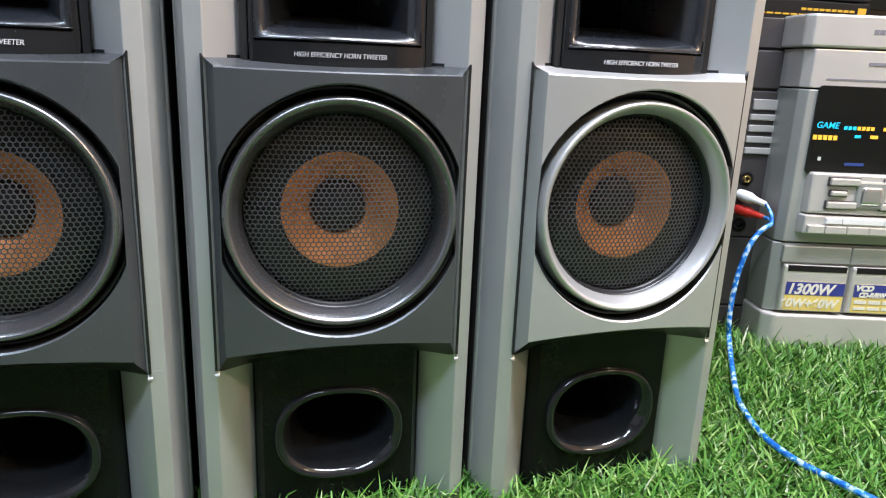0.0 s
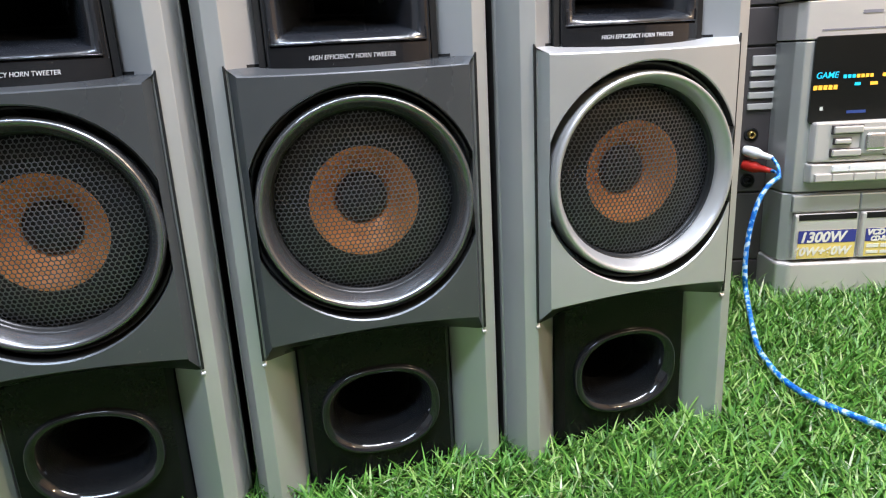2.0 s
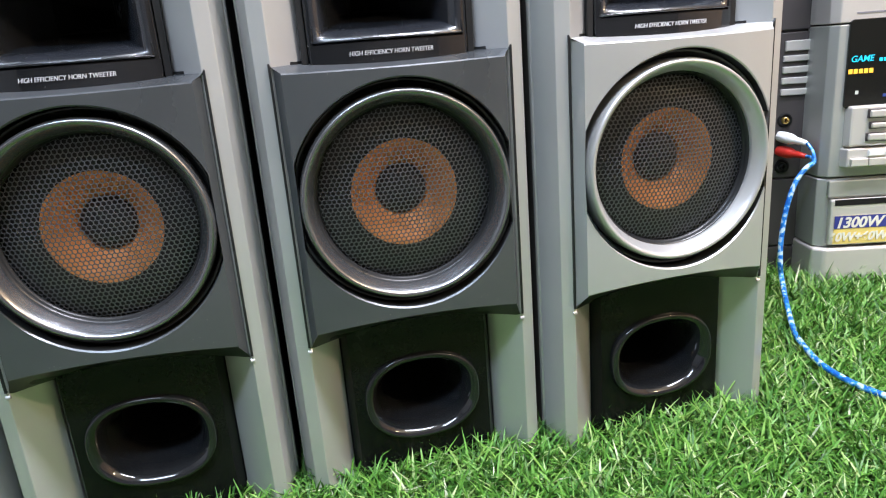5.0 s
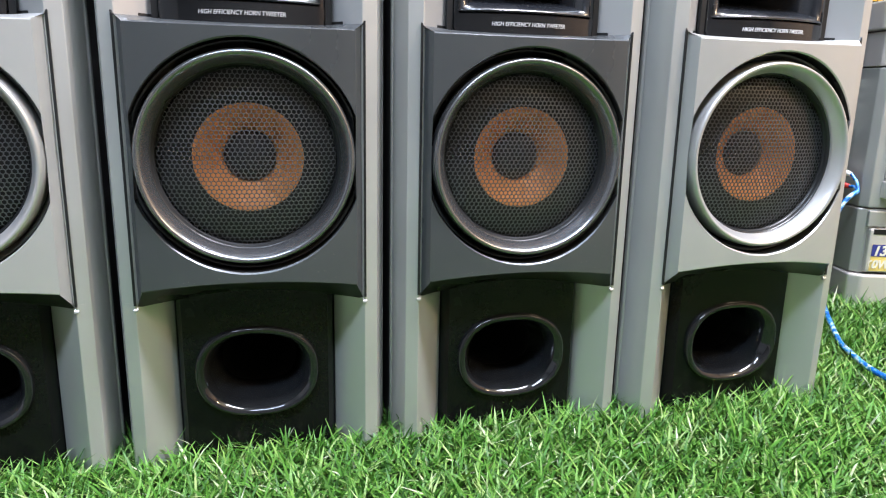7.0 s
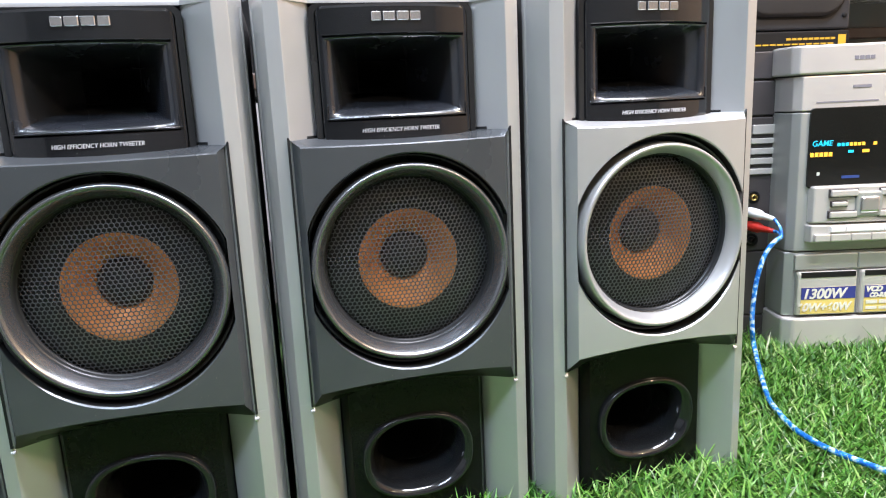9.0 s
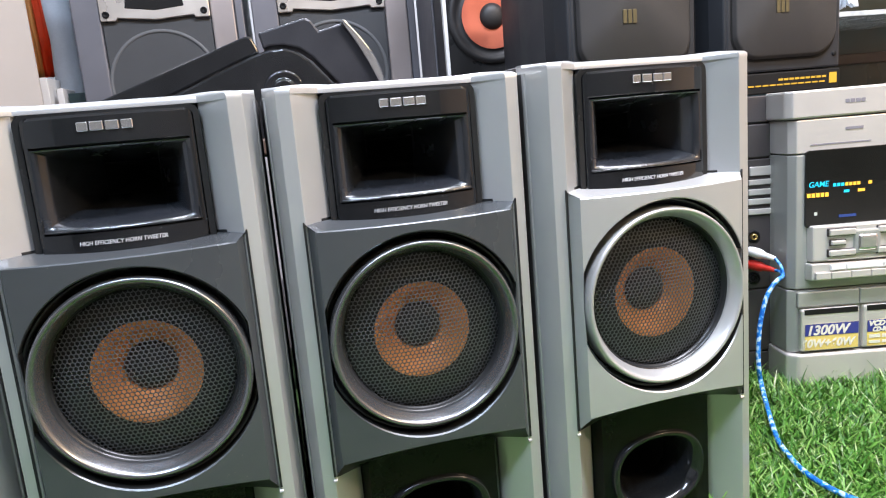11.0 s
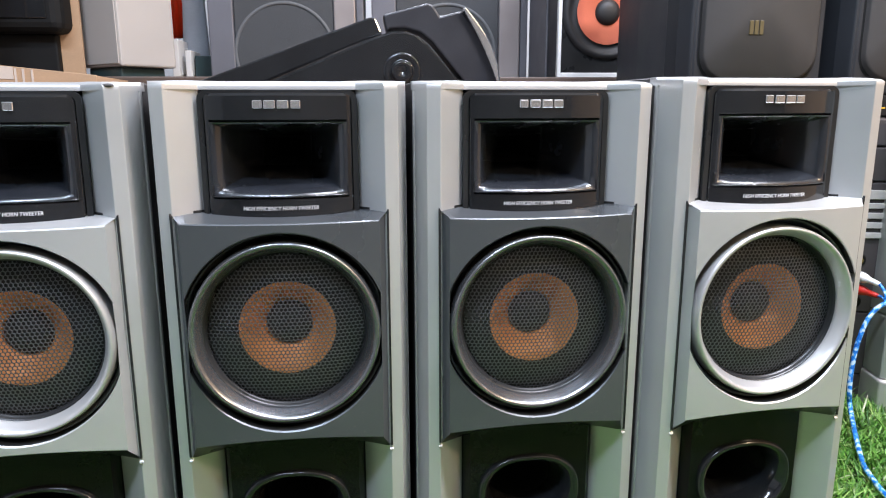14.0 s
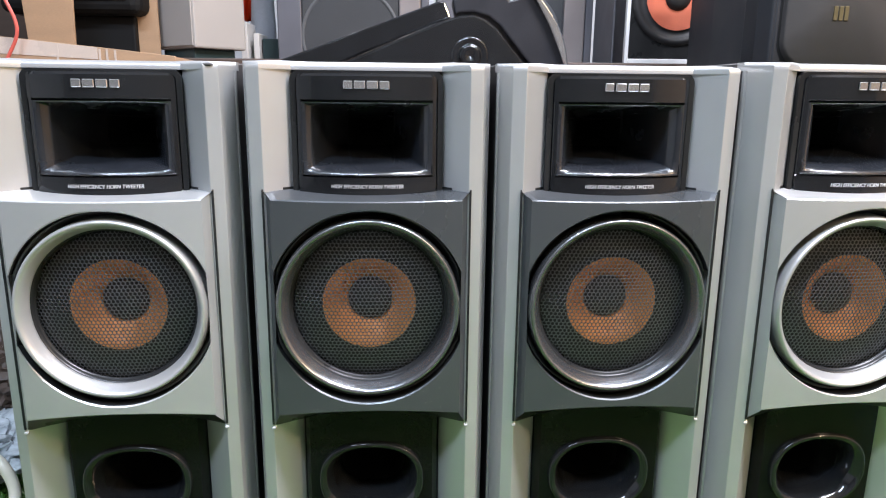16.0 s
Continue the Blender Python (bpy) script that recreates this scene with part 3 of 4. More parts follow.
def build_speakers():
    dark = tower_speaker("silver tower speaker with dark grey woofer panel and copper cone", GUNMETAL, RING_DARK, "dark grey bowed woofer panel")
    dark.matrix_world = pose(0.0020, 0.0024, 0.0026, 0, 0, 3.6)
    copy_thing(dark, pose(-0.2629, -0.0081, 0.0023, 0, 0, 2.15))
    pale = tower_speaker("all-silver tower speaker with silver ring and copper cone", SILVER, RING_SILVER, "silver bowed woofer panel")
    pale.matrix_world = pose(0.2629, 0.0033, 0.0068, 0, 0, 5.6)
    worn = copy_thing(pale, pose(-0.5271, -0.0144, 0.0011, 0, 0, 4.2))
    # a chipped top corner
    bm = bmesh.new()
    bmesh.ops.create_icosphere(bm, subdivisions=2, radius=1.0)
    for v in bm.verts:
        k = 1 + 0.35 * noise.noise(v.co * 2.3)
        v.co = (0.1085 + v.co.x * 0.0058 * k, 0.0035 + v.co.y * 0.0040, TOP_Z - 0.0014 + v.co.z * 0.0019 * k)
    part("chip", bm, VINYL, worn, "dark chip in the top edge")


build_ground()
build_room()
build_speakers()

# ---------------------------------------------------------------- the hi-fi deck
DECK_SILVER = material("deck_silver", (0.66, 0.63, 0.60), 0.38, 0.45, var=0.05, grain=1800, stain=12, bump=0.015, rough_var=0.05)
DECK_GREY = material("deck_grey", (0.40, 0.41, 0.39), 0.40, 0.4, var=0.06, grain=1800, stain=12, bump=0.015)
DECK_DARK = material("deck_dark", (0.060, 0.052, 0.052), 0.45, 0.1, var=0.1, grain=1200, stain=12, bump=0.02)
LCD_GLASS = material("display_window", (0.006, 0.007, 0.006), 0.08, 0.0, coat=0.3, var=0.3, bump=0.0, rough_var=0.03)
INK_BLUE = material("blue_print", (0.035, 0.045, 0.23), 0.45, var=0.1, bump=0.0)
INK_YELLOW = material("yellow_print", (0.70, 0.55, 0.16), 0.45, var=0.15, bump=0.0)
PAPER = material("white_print", (0.72, 0.70, 0.60), 0.5, var=0.06, bump=0.0)
GREY_INK = material("grey_ink", (0.22, 0.21, 0.24), 0.5, var=0.05, bump=0.0)
CYAN = glow("cyan_segments", (0.0, 0.55, 0.85), 1.5)
AMBER = glow("amber_segments", (1.0, 0.52, 0.04), 1.5)
BLUE = glow("blue_segments", (0.02, 0.10, 0.55), 0.5)
DIM = glow("pale_segments", (0.8, 0.85, 0.8), 0.8)
ORANGE_LED = glow("orange_lamp", (1.0, 0.30, 0.02), 2.2)
WHITE_PLASTIC = material("white_plastic", (0.78, 0.78, 0.77), 0.4, var=0.04, bump=0.0)
RED_PLASTIC = material("red_plastic", (0.62, 0.03, 0.02), 0.38, var=0.06, bump=0.0)
BRASS = material("brass", (0.65, 0.45, 0.16), 0.3, 0.9, var=0.08, bump=0.0)


def flat(poly, y, thick, mat, parent, name, label="", dx=0.0, dz=0.0, bev=0.0):
    return part(name, prism([(x + dx, z + dz) for x, z in poly], "y", y, y + thick, bev), mat, parent, label)


def build_deck():
    """Front face on y = 0 of its own frame, x to the right from the silver left edge."""
    dk = thing("hifi_deck", "silver and dark grey mini stereo deck with lit display", "stereo", (0.6200, 0.2550, 0.0), -12.2)
    z0 = 0.025
    part("case", box(-0.085, 0.295, 0.066, 0.36, z0, 0.514, 0.004), DECK_DARK, dk, "dark grey case")
    # dark wing in three tiers with seams
    for za, zb in ((z0, 0.0935), (0.096, 0.2010), (0.2035, 0.4150), (0.4180, 0.4700), (0.4730, 0.5135)):
        part("wing_panel", box(-0.0855, 0.0100, 0.0600, 0.0680, za, zb, 0.0015), DECK_DARK, dk)
        part("wing_panel", box(0.2000, 0.2955, 0.0600, 0.0680, za, zb, 0.0015), DECK_DARK, dk)
    for x0, za, zb in ((-0.0369, 0.3890, 0.4037), (-0.0390, 0.3743, 0.3829), (-0.0390, 0.3580, 0.3675), (-0.0400, 0.3425, 0.3520), (-0.0400, 0.3265, 0.3356)):
        part("key", box(x0, 0.0010, 0.0560, 0.0620, za, zb, 0.0012), DECK_SILVER, dk, "silver key")
    part("pilot_lamp", box(0.0012, 0.0062, 0.0562, 0.0620, 0.3268, 0.3350, 0.0008), ORANGE_LED, dk, "lit orange pilot lamp")
    for jz, mat in ((0.2903, BRASS), (0.2212, MATT_BLACK)):
        bm = lathe([(0.0105, 0.002), (0.0105, -0.002), (0.0080, -0.003), (0.0066, -0.0015)], 32, (-0.0310, 0.060, jz))
        j = part("socket", sharp(bm), MATT_BLACK, dk, "black socket collar")
        bm = lathe([(0.0050, 0.002), (0.0050, -0.007), (0.0030, -0.007), (0.0028, 0.0)], 24, (-0.0310, 0.060, jz))
        part("contact", sharp(bm), mat, j, "brass contact" if mat is BRASS else "")
    # silver middle: lid, display tier, controls, cassette tier, plinth
    lid = [(-0.010, 0.050), (-0.006, 0.010), (0.003, 0.0), (0.216, 0.0), (0.226, 0.010), (0.230, 0.050), (0.230, 0.066), (-0.010, 0.066)]
    part("lid", prism(lid, "z", 0.4745, 0.5160, 0.003), DECK_SILVER, dk, "silver disc lid")
    tier = [(-0.004, 0.045), (0.0, 0.012), (0.010, 0.002), (0.207, 0.002), (0.220, 0.012), (0.224, 0.045), (0.224, 0.066), (-0.004, 0.066)]
    part("disc_drawer", prism(tier, "z", 0.4225, 0.4725, 0.0015), DECK_SILVER, dk, "silver disc drawer front")
    fr = part("display_frame", prism(tier, "z", 0.2120, 0.4205, 0.0015), DECK_GREY, dk, "silver display housing")
    flat(rounded(0.176, 0.118, 0.006), -0.0015, 0.006, LCD_GLASS, fr, "display_window", "black display window", 0.1095, 0.3675, 0.001)
    # lit segments
    bm = shift(lettering("GAME", 0.0118, 0.15, 0.95, 0.0001), 0.0410, -0.0022, 0.3745)
    part("segments", bm, CYAN, fr, "cyan lit word")
    bars = [(0.0262 + 0.0068 * k, 0.3585, 0.0050, 0.0062, AMBER) for k in range(5)]
    bars += [(0.0650 + 0.0060 * k, 0.3722, 0.0042, 0.0048, CYAN if k < 3 else AMBER) for k in range(7)]
    bars += [(0.0830, 0.3615, 0.0080, 0.0040, CYAN), (0.1050, 0.3615, 0.0100, 0.0045, AMBER), (0.1180, 0.3722, 0.0050, 0.0048, AMBER), (0.0370, 0.3300, 0.0040, 0.0050, DIM), (0.0850, 0.3240, 0.0260, 0.0040, BLUE)]
    for x, z, w, h, mat in bars:
        part("segment", box(x - w / 2, x + w / 2, -0.0024, -0.0016, z - h / 2, z + h / 2), mat, fr)
    # control field, bowed slab with keys and a joystick
    cf = part("control_field", prism([(0.026, 0.0), (0.030, -0.008), (0.1095, -0.012), (0.189, -0.008), (0.193, 0.0), (0.193, 0.01), (0.026, 0.01)], "z", 0.2560, 0.3120, 0.003), DECK_SILVER, dk, "pale silver control field")
    for x, z, w, h in ((0.072, 0.3010, 0.040, 0.0100), (0.145, 0.3010, 0.040, 0.0100), (0.066, 0.2850, 0.022, 0.0070), (0.152, 0.2850, 0.022, 0.0070), (0.072, 0.2690, 0.040, 0.0095), (0.145, 0.2690, 0.040, 0.0095)):
        part("key", box(x - w / 2, x + w / 2, -0.0155, -0.006, z - h / 2, z + h / 2, 0.0018), DECK_SILVER, cf)
        part("key_gap", box(x - w / 2 - 0.0014, x + w / 2 + 0.0014, -0.0126, -0.006, z - h / 2 - 0.0014, z + h / 2 + 0.0014, 0.001), DECK_DARK, cf)
    part("joystick_frame", box(0.0895, 0.1295, -0.0150, -0.006, 0.2650, 0.3030, 0.003), DECK_GREY, cf)
    part("joystick", box(0.0945, 0.1245, -0.0185, -0.010, 0.2705, 0.2960, 0.005, 3), CHROME, cf, "bright square joystick")
    # row of transport keys
    tk = part("transport_shelf", prism([(0.024, 0.0), (0.028, -0.010), (0.1095, -0.013), (0.191, -0.010), (0.195, 0.0), (0.195, 0.01), (0.024, 0.01)], "z", 0.2270, 0.2535, 0.002), DECK_SILVER, dk, "silver key shelf")
    x = 0.032
    for w in (0.024, 0.030, 0.030, 0.030, 0.036):
        part("key", box(x, x + w - 0.0012, -0.0155, -0.005, 0.2290, 0.2400, 0.0012), DECK_SILVER, tk)
        x += w
    for xa, xb in ((0.055, 0.077), (0.078, 0.134), (0.135, 0.165)):
        part("key", box(xa, xb, -0.0150, -0.005, 0.2425, 0.2515, 0.0012), WHITE_PLASTIC, tk)
    # cassette tier
    cs = [(-0.004, 0.045), (-0.001, 0.010), (0.010, 0.004), (0.214, 0.004), (0.229, 0.010), (0.232, 0.045), (0.232, 0.066), (-0.004, 0.066)]
    part("cassette_tier", prism(cs, "z", 0.1090, 0.2100, 0.0015), DECK_GREY, dk, "grey cassette housing")
    for x0, x1 in ((0.0150, 0.1055), (0.1115, 0.2050)):
        dr = part("cassette_door", box(x0, x1, -0.0050, 0.006, 0.1115, 0.1800, 0.003), DECK_SILVER, dk, "silver cassette door")
        part("window_slot", box(x0 + 0.005, x1 - 0.003, -0.0056, 0.0, 0.1715, 0.1795), MATT_BLACK, dr)
        part("door_top", box(x0 - 0.004, x1 + 0.001, -0.0015, 0.006, 0.1825, 0.2075, 0.002), DECK_GREY, dr)
        st = part("sticker", box(x0 + 0.006, x1 - 0.002, -0.0056, -0.0049, 0.1140, 0.1560), INK_YELLOW, dr, "yellow and blue sticker")
        part("band", box(x0 + 0.006, x1 - 0.002, -0.0060, -0.0055, 0.1370, 0.1560), INK_BLUE, st, "blue band")
        mid = (x0 + x1) / 2
        if x0 < 0.1:
            words = (("1300W", 0.0215, mid - 0.004, 0.1450, 1.0), ("60W+60W", 0.0175, mid - 0.004, 0.1240, 1.0))
        else:
            words = (("VCD", 0.0110, mid - 0.026, 0.1500, 1.1), ("CD-R/RW Playback", 0.0098, mid + 0.002, 0.1402, 0.88))
            for k in range(4):
                part("print_bar", box(x0 + 0.009 + 0.020 * k, x0 + 0.026 + 0.020 * k, -0.0062, -0.0058, 0.1180, 0.1225), PAPER, st)
                part("print_bar", box(x0 + 0.009 + 0.020 * k, x0 + 0.026 + 0.020 * k, -0.0062, -0.0058, 0.1270, 0.1325), PAPER, st)
        for word, size, wx, wz, sq in words:
            part("print", shift(lettering(word, size, 0.22, sq, 0.0007), wx, -0.0062, wz), PAPER, st, "white printed words")
    pl = [(-0.006, 0.050), (-0.004, 0.004), (0.010, -0.008), (0.214, -0.008), (0.232, 0.004), (0.236, 0.050), (0.236, 0.066), (-0.006, 0.066)]
    part("plinth", prism(pl, "z", z0, 0.1075, 0.004, 3), DECK_SILVER, dk, "silver plinth")
    for k, (x, w) in enumerate(((0.083, 0.0060), (0.0905, 0.0065), (0.0985, 0.0065), (0.1060, 0.0060))):
        part("badge_block", box(x - w / 2, x + w / 2, -0.0006, 0.001, 0.4930, 0.4985), GREY_INK, dk)
    part("print_bar", box(0.082, 0.108, 0.0012, 0.0030, 0.4535, 0.4575), GREY_INK, dk)
    part("print_bar", box(0.030, 0.120, 0.0014, 0.0030, 0.4335, 0.4355), GREY_INK, dk)
    return dk


DECK_AT = pose(0.6200, 0.2550, 0.0, 0, 0, -12.2)


def plug(mat, label, lz, droop):
    """A moulded plug in the socket: ribbed barrel and tapering sleeve."""
    pl = thing("audio_plug", label, "plug", group="audio plugs in the deck")
    prof = [(0.0002, 0.0), (0.0045, 0.0), (0.0070, -0.002), (0.0078, -0.006), (0.0078, -0.024), (0.0070, -0.027), (0.0055, -0.030), (0.0046, -0.040), (0.0036, -0.050), (0.0002, -0.0505)]
    bm = lathe(prof, 28)
    part("sleeve", sharp(bm, 40), mat, pl)
    bm = lathe([(0.0081, -0.008), (0.0084, -0.009), (0.0081, -0.010)], 28)
    for k in range(1, 5):
        lathe([(0.0079, -0.008 - 0.003 * k), (0.0084, -0.009 - 0.003 * k), (0.0079, -0.010 - 0.003 * k)], 28, bm=bm)
    part("grip_ribs", bm, mat, pl, smooth=True)
    pl.matrix_world = DECK_AT @ pose(-0.0395, 0.060, lz, droop, 0, 28)
    return pl


BLUE_CABLE = bpy.data.materials.new("blue_cable")


def cable_material():
    """Clear blue jacket over a twisted silver braid."""
    m = BLUE_CABLE
    m.use_nodes = True
    nt = m.node_tree
    b = nt.nodes["Principled BSDF"]
    tc = nt.nodes.new("ShaderNodeTexCoord")
    w = nt.nodes.new("ShaderNodeTexNoise")
    w.inputs["Scale"].default_value, w.inputs["Detail"].default_value = 130, 3
    nt.links.new(tc.outputs["Object"], w.inputs["Vector"])
    col = ramp(nt, w.outputs["Fac"], [(0.42, (0.01, 0.13, 0.55)), (0.52, (0.03, 0.30, 0.85)), (0.60, (0.55, 0.75, 0.90))])
    nt.links.new(col, b.inputs["Base Color"])
    b.inputs["Roughness"].default_value, b.inputs["Metallic"].default_value, b.inputs["Coat Weight"].default_value = 0.25, 0.2, 0.6


cable_material()


def build_plugs_and_cable():
    plug(WHITE_PLASTIC, "white moulded audio plug in the deck's socket", 0.2680, 8)
    plug(RED_PLASTIC, "red moulded audio plug in the deck's socket", 0.2460, 4)
    to = lambda x, y, z: tuple(DECK_AT @ Vector((x, y, z)))
    fork = to(-0.0113, -0.001, 0.2372)
    run = [fork, to(-0.0279, -0.004, 0.2250), to(-0.0420, -0.010, 0.2050), to(-0.0540, -0.018, 0.1721), to(-0.0612, -0.026, 0.1323), to(-0.0637, -0.034, 0.1007), to(-0.0637, -0.045, 0.0745)]
    g = [(0.4926, 0.1211), (0.4754, 0.0748), (0.4674, 0.0311), (0.4731, -0.0097), (0.4883, -0.0432), (0.5208, -0.0965), (0.5876, -0.1578), (0.6964, -0.2225), (0.8843, -0.3203)]
    g = [(x, y, ground_z(x, y) + 0.023) for x, y in g]
    main = link("audio_cable", tube(run + g, 0.0037, 12, 10), BLUE_CABLE)
    tagged(main, "glossy blue audio cable lying across the turf", "cable")
    part("branch", tube([to(-0.0160, 0.0165, 0.2615), to(-0.0115, 0.006, 0.2500), fork], 0.0026, 10, 8), BLUE_CABLE, main)
    part("branch", tube([to(-0.0160, 0.0165, 0.2428), to(-0.0130, 0.006, 0.2420), fork], 0.0026, 10, 8), BLUE_CABLE, main)


# ---------------------------------------------------------------- what stands behind
GREY_CAB = material("grey_cabinet", (0.17, 0.17, 0.19), 0.42, 0.3, var=0.1, grain=900, stain=9, bump=0.03)
TAUPE_CAB = material("taupe_strip", (0.36, 0.32, 0.31), 0.4, 0.35, var=0.06, grain=900, stain=9, bump=0.02)
CLOTH = material("grille_cloth", (0.055, 0.058, 0.062), 0.7, var=0.2, grain=1600, stain=12, bump=0.35)
CLOTH_PALE = material("grille_ring", (0.12, 0.125, 0.13), 0.6, var=0.15, grain=1600, bump=0.2)
CHAMPAGNE = material("champagne_plate", (0.66, 0.61, 0.55), 0.3, 0.6, var=0.05, grain=900, stain=9, bump=0.0)
RED_CONE = material("red_cone", (0.50, 0.115, 0.06), 0.5, 0.0, var=0.15, grain=500, stain=20, bump=0.1)
BLACK_CAB = material("black_cabinet", (0.018, 0.019, 0.024), 0.42, var=0.25, grain=400, stain=9, bump=0.06)
SLATE_CAB = material("slate_cabinet", (0.021, 0.024, 0.029), 0.42, 0.1, var=0.15, grain=500, stain=9, bump=0.05)
SLATE_GRILLE = material("slate_grille", (0.033, 0.031, 0.030), 0.65, var=0.12, grain=1500, stain=10, bump=0.25)
OCHRE = material("ochre_badge", (0.10, 0.078, 0.035), 0.5, 0.1, var=0.1, bump=0.0)
GOLD_PRINT = material("gold_print", (0.60, 0.36, 0.03), 0.5, var=0.1, bump=0.0)
CARDBOARD = material("cardboard", (0.42, 0.27, 0.16), 0.8, var=0.12, grain=160, stain=7, bump=0.1, warp=(1, 1, 4))
TAPE = material("parcel_tape", (0.60, 0.50, 0.42), 0.25, var=0.1, bump=0.0)
WHITE_BOX = material("off_white_cabinet", (0.46, 0.425, 0.39), 0.5, var=0.05, grain=500, stain=6, bump=0.02)
BLUE_WHITE = material("blue_white_plastic", (0.60, 0.66, 0.74), 0.4, var=0.08, grain=200, stain=8, bump=0.05)
ORANGE_CLOTH = material("orange_cloth", (0.75, 0.085, 0.015), 0.7, var=0.2, grain=500, stain=12, bump=0.2)
YELLOW_CLOTH = material("tan_cloth", (0.70, 0.34, 0.10), 0.7, var=0.15, grain=500, stain=12, bump=0.2)
TEAL = material("dark_teal", (0.035, 0.06, 0.062), 0.35, var=0.2, bump=0.02)
DARK_WOOD = material("dark_wood", (0.09, 0.06, 0.045), 0.5, var=0.25, grain=90, stain=5, bump=0.1, warp=(0.2, 1, 1))
RED_WIRE = material("red_wire", (0.66, 0.12, 0.09), 0.4, var=0.06, bump=0.0)
CREAM = material("cream_plastic", (0.75, 0.70, 0.58), 0.4, var=0.05, bump=0.0)
FILM = material("clear_film", (0.50, 0.55, 0.58), 0.15, 0.0, coat=0.5, var=0.35, grain=90, stain=25, bump=0.3)


def build_supports():
    tb = thing("low_table", "dark wooden table under the shop's stacked goods", "table", (0, 0, 0))
    part("table_top", box(-1.75, 0.57, 0.400, 0.880, 0.490, 0.514, 0.003), DARK_WOOD, tb)
    for x in (-1.70, 0.52):
        for y in (0.43, 0.85):
            part("leg", box(x - 0.025, x + 0.025, y - 0.025, y + 0.025, 0.02, 0.490, 0.003), DARK_WOOD, tb)
    sh = thing("rear_shelf", "dark wooden shelf carrying the rear speakers", "shelf", (0, 0, 0))
    part("shelf_board", box(-2.2, 1.9, 0.900, 1.800, 0.574, 0.600, 0.003), DARK_WOOD, sh)
    for x in (-2.15, -0.1, 1.85):
        for y in (0.94, 1.76):
            part("leg", box(x - 0.03, x + 0.03, y - 0.03, y + 0.03, 0.02, 0.574, 0.003), DARK_WOOD, sh)


def shelf_speaker(x0, x1):
    """Grey cabinet with a cloth grille, a faint ring under it and a screwed plate round the horn."""
    y, z0 = 1.25, 0.600
    sp = thing("shelf_speaker", "grey speaker with cloth grille and champagne horn plate", "speaker", ((x0 + x1) / 2, y, z0), 0, "pair of grey shelf speakers")
    h = (x1 - x0) / 2
    part("cabinet", box(-h, h, 0.012, 0.36, 0, 0.62, 0.004), GREY_CAB, sp)
    part("side_strip", box(-h, -h + 0.066, 0.0, 0.014, 0, 0.62, 0.004), GREY_CAB, sp)
    part("side_strip", box(h - 0.080, h - 0.022, 0.0, 0.014, 0, 0.62, 0.004), TAUPE_CAB, sp)
    part("side_strip", box(h - 0.020, h, 0.003, 0.014, 0, 0.62, 0.003), GREY_CAB, sp)
    w0, w1 = -h + 0.067, h - 0.082
    part("grille_cloth", box(w0, w1, 0.006, 0.013, 0.006, 0.262, 0.003), CLOTH, sp, "dark cloth grille")
    c = (w0 + w1) / 2
    bm = lathe([(0.136, 0.0065), (0.134, 0.003), (0.128, 0.003), (0.126, 0.0065)], 80, (c, 0, 0.075))
    for v in bm.verts:
        v.co.z = max(v.co.z, 0.006)
    part("grille_ring", sharp(bm), CLOTH_PALE, sp, "faint ring showing through the cloth")
    hp = part("horn_plate", prism([(w0, 0.2300 + 0.003), (w0 + 0.036, 0.233), (w0 + 0.040, 0.240), (c, 0.232), (w1 - 0.040, 0.240), (w1 - 0.036, 0.233), (w1, 0.233), (w1, 0.40), (w0, 0.40)], "y", -0.006, 0.010, 0.002), CHAMPAGNE, sp, "champagne metal horn plate")
    part("horn_mouth", prism([(w0 + 0.060, 0.262), (c, 0.254), (w1 - 0.060, 0.262), (w1 - 0.075, 0.35), (w0 + 0.075, 0.35)], "y", -0.0075, 0.002, 0.002), MATT_BLACK, hp, "black horn mouth")
    for sx in (w0 + 0.014, w1 - 0.014):
        part("screw", sharp(lathe([(0.0085, -0.006), (0.0080, -0.009), (0.005, -0.0095), (0.0035, -0.007), (0.0003, -0.007)], 20, (sx, 0, 0.2485))), MATT_BLACK, hp, "dark screw")
    return sp


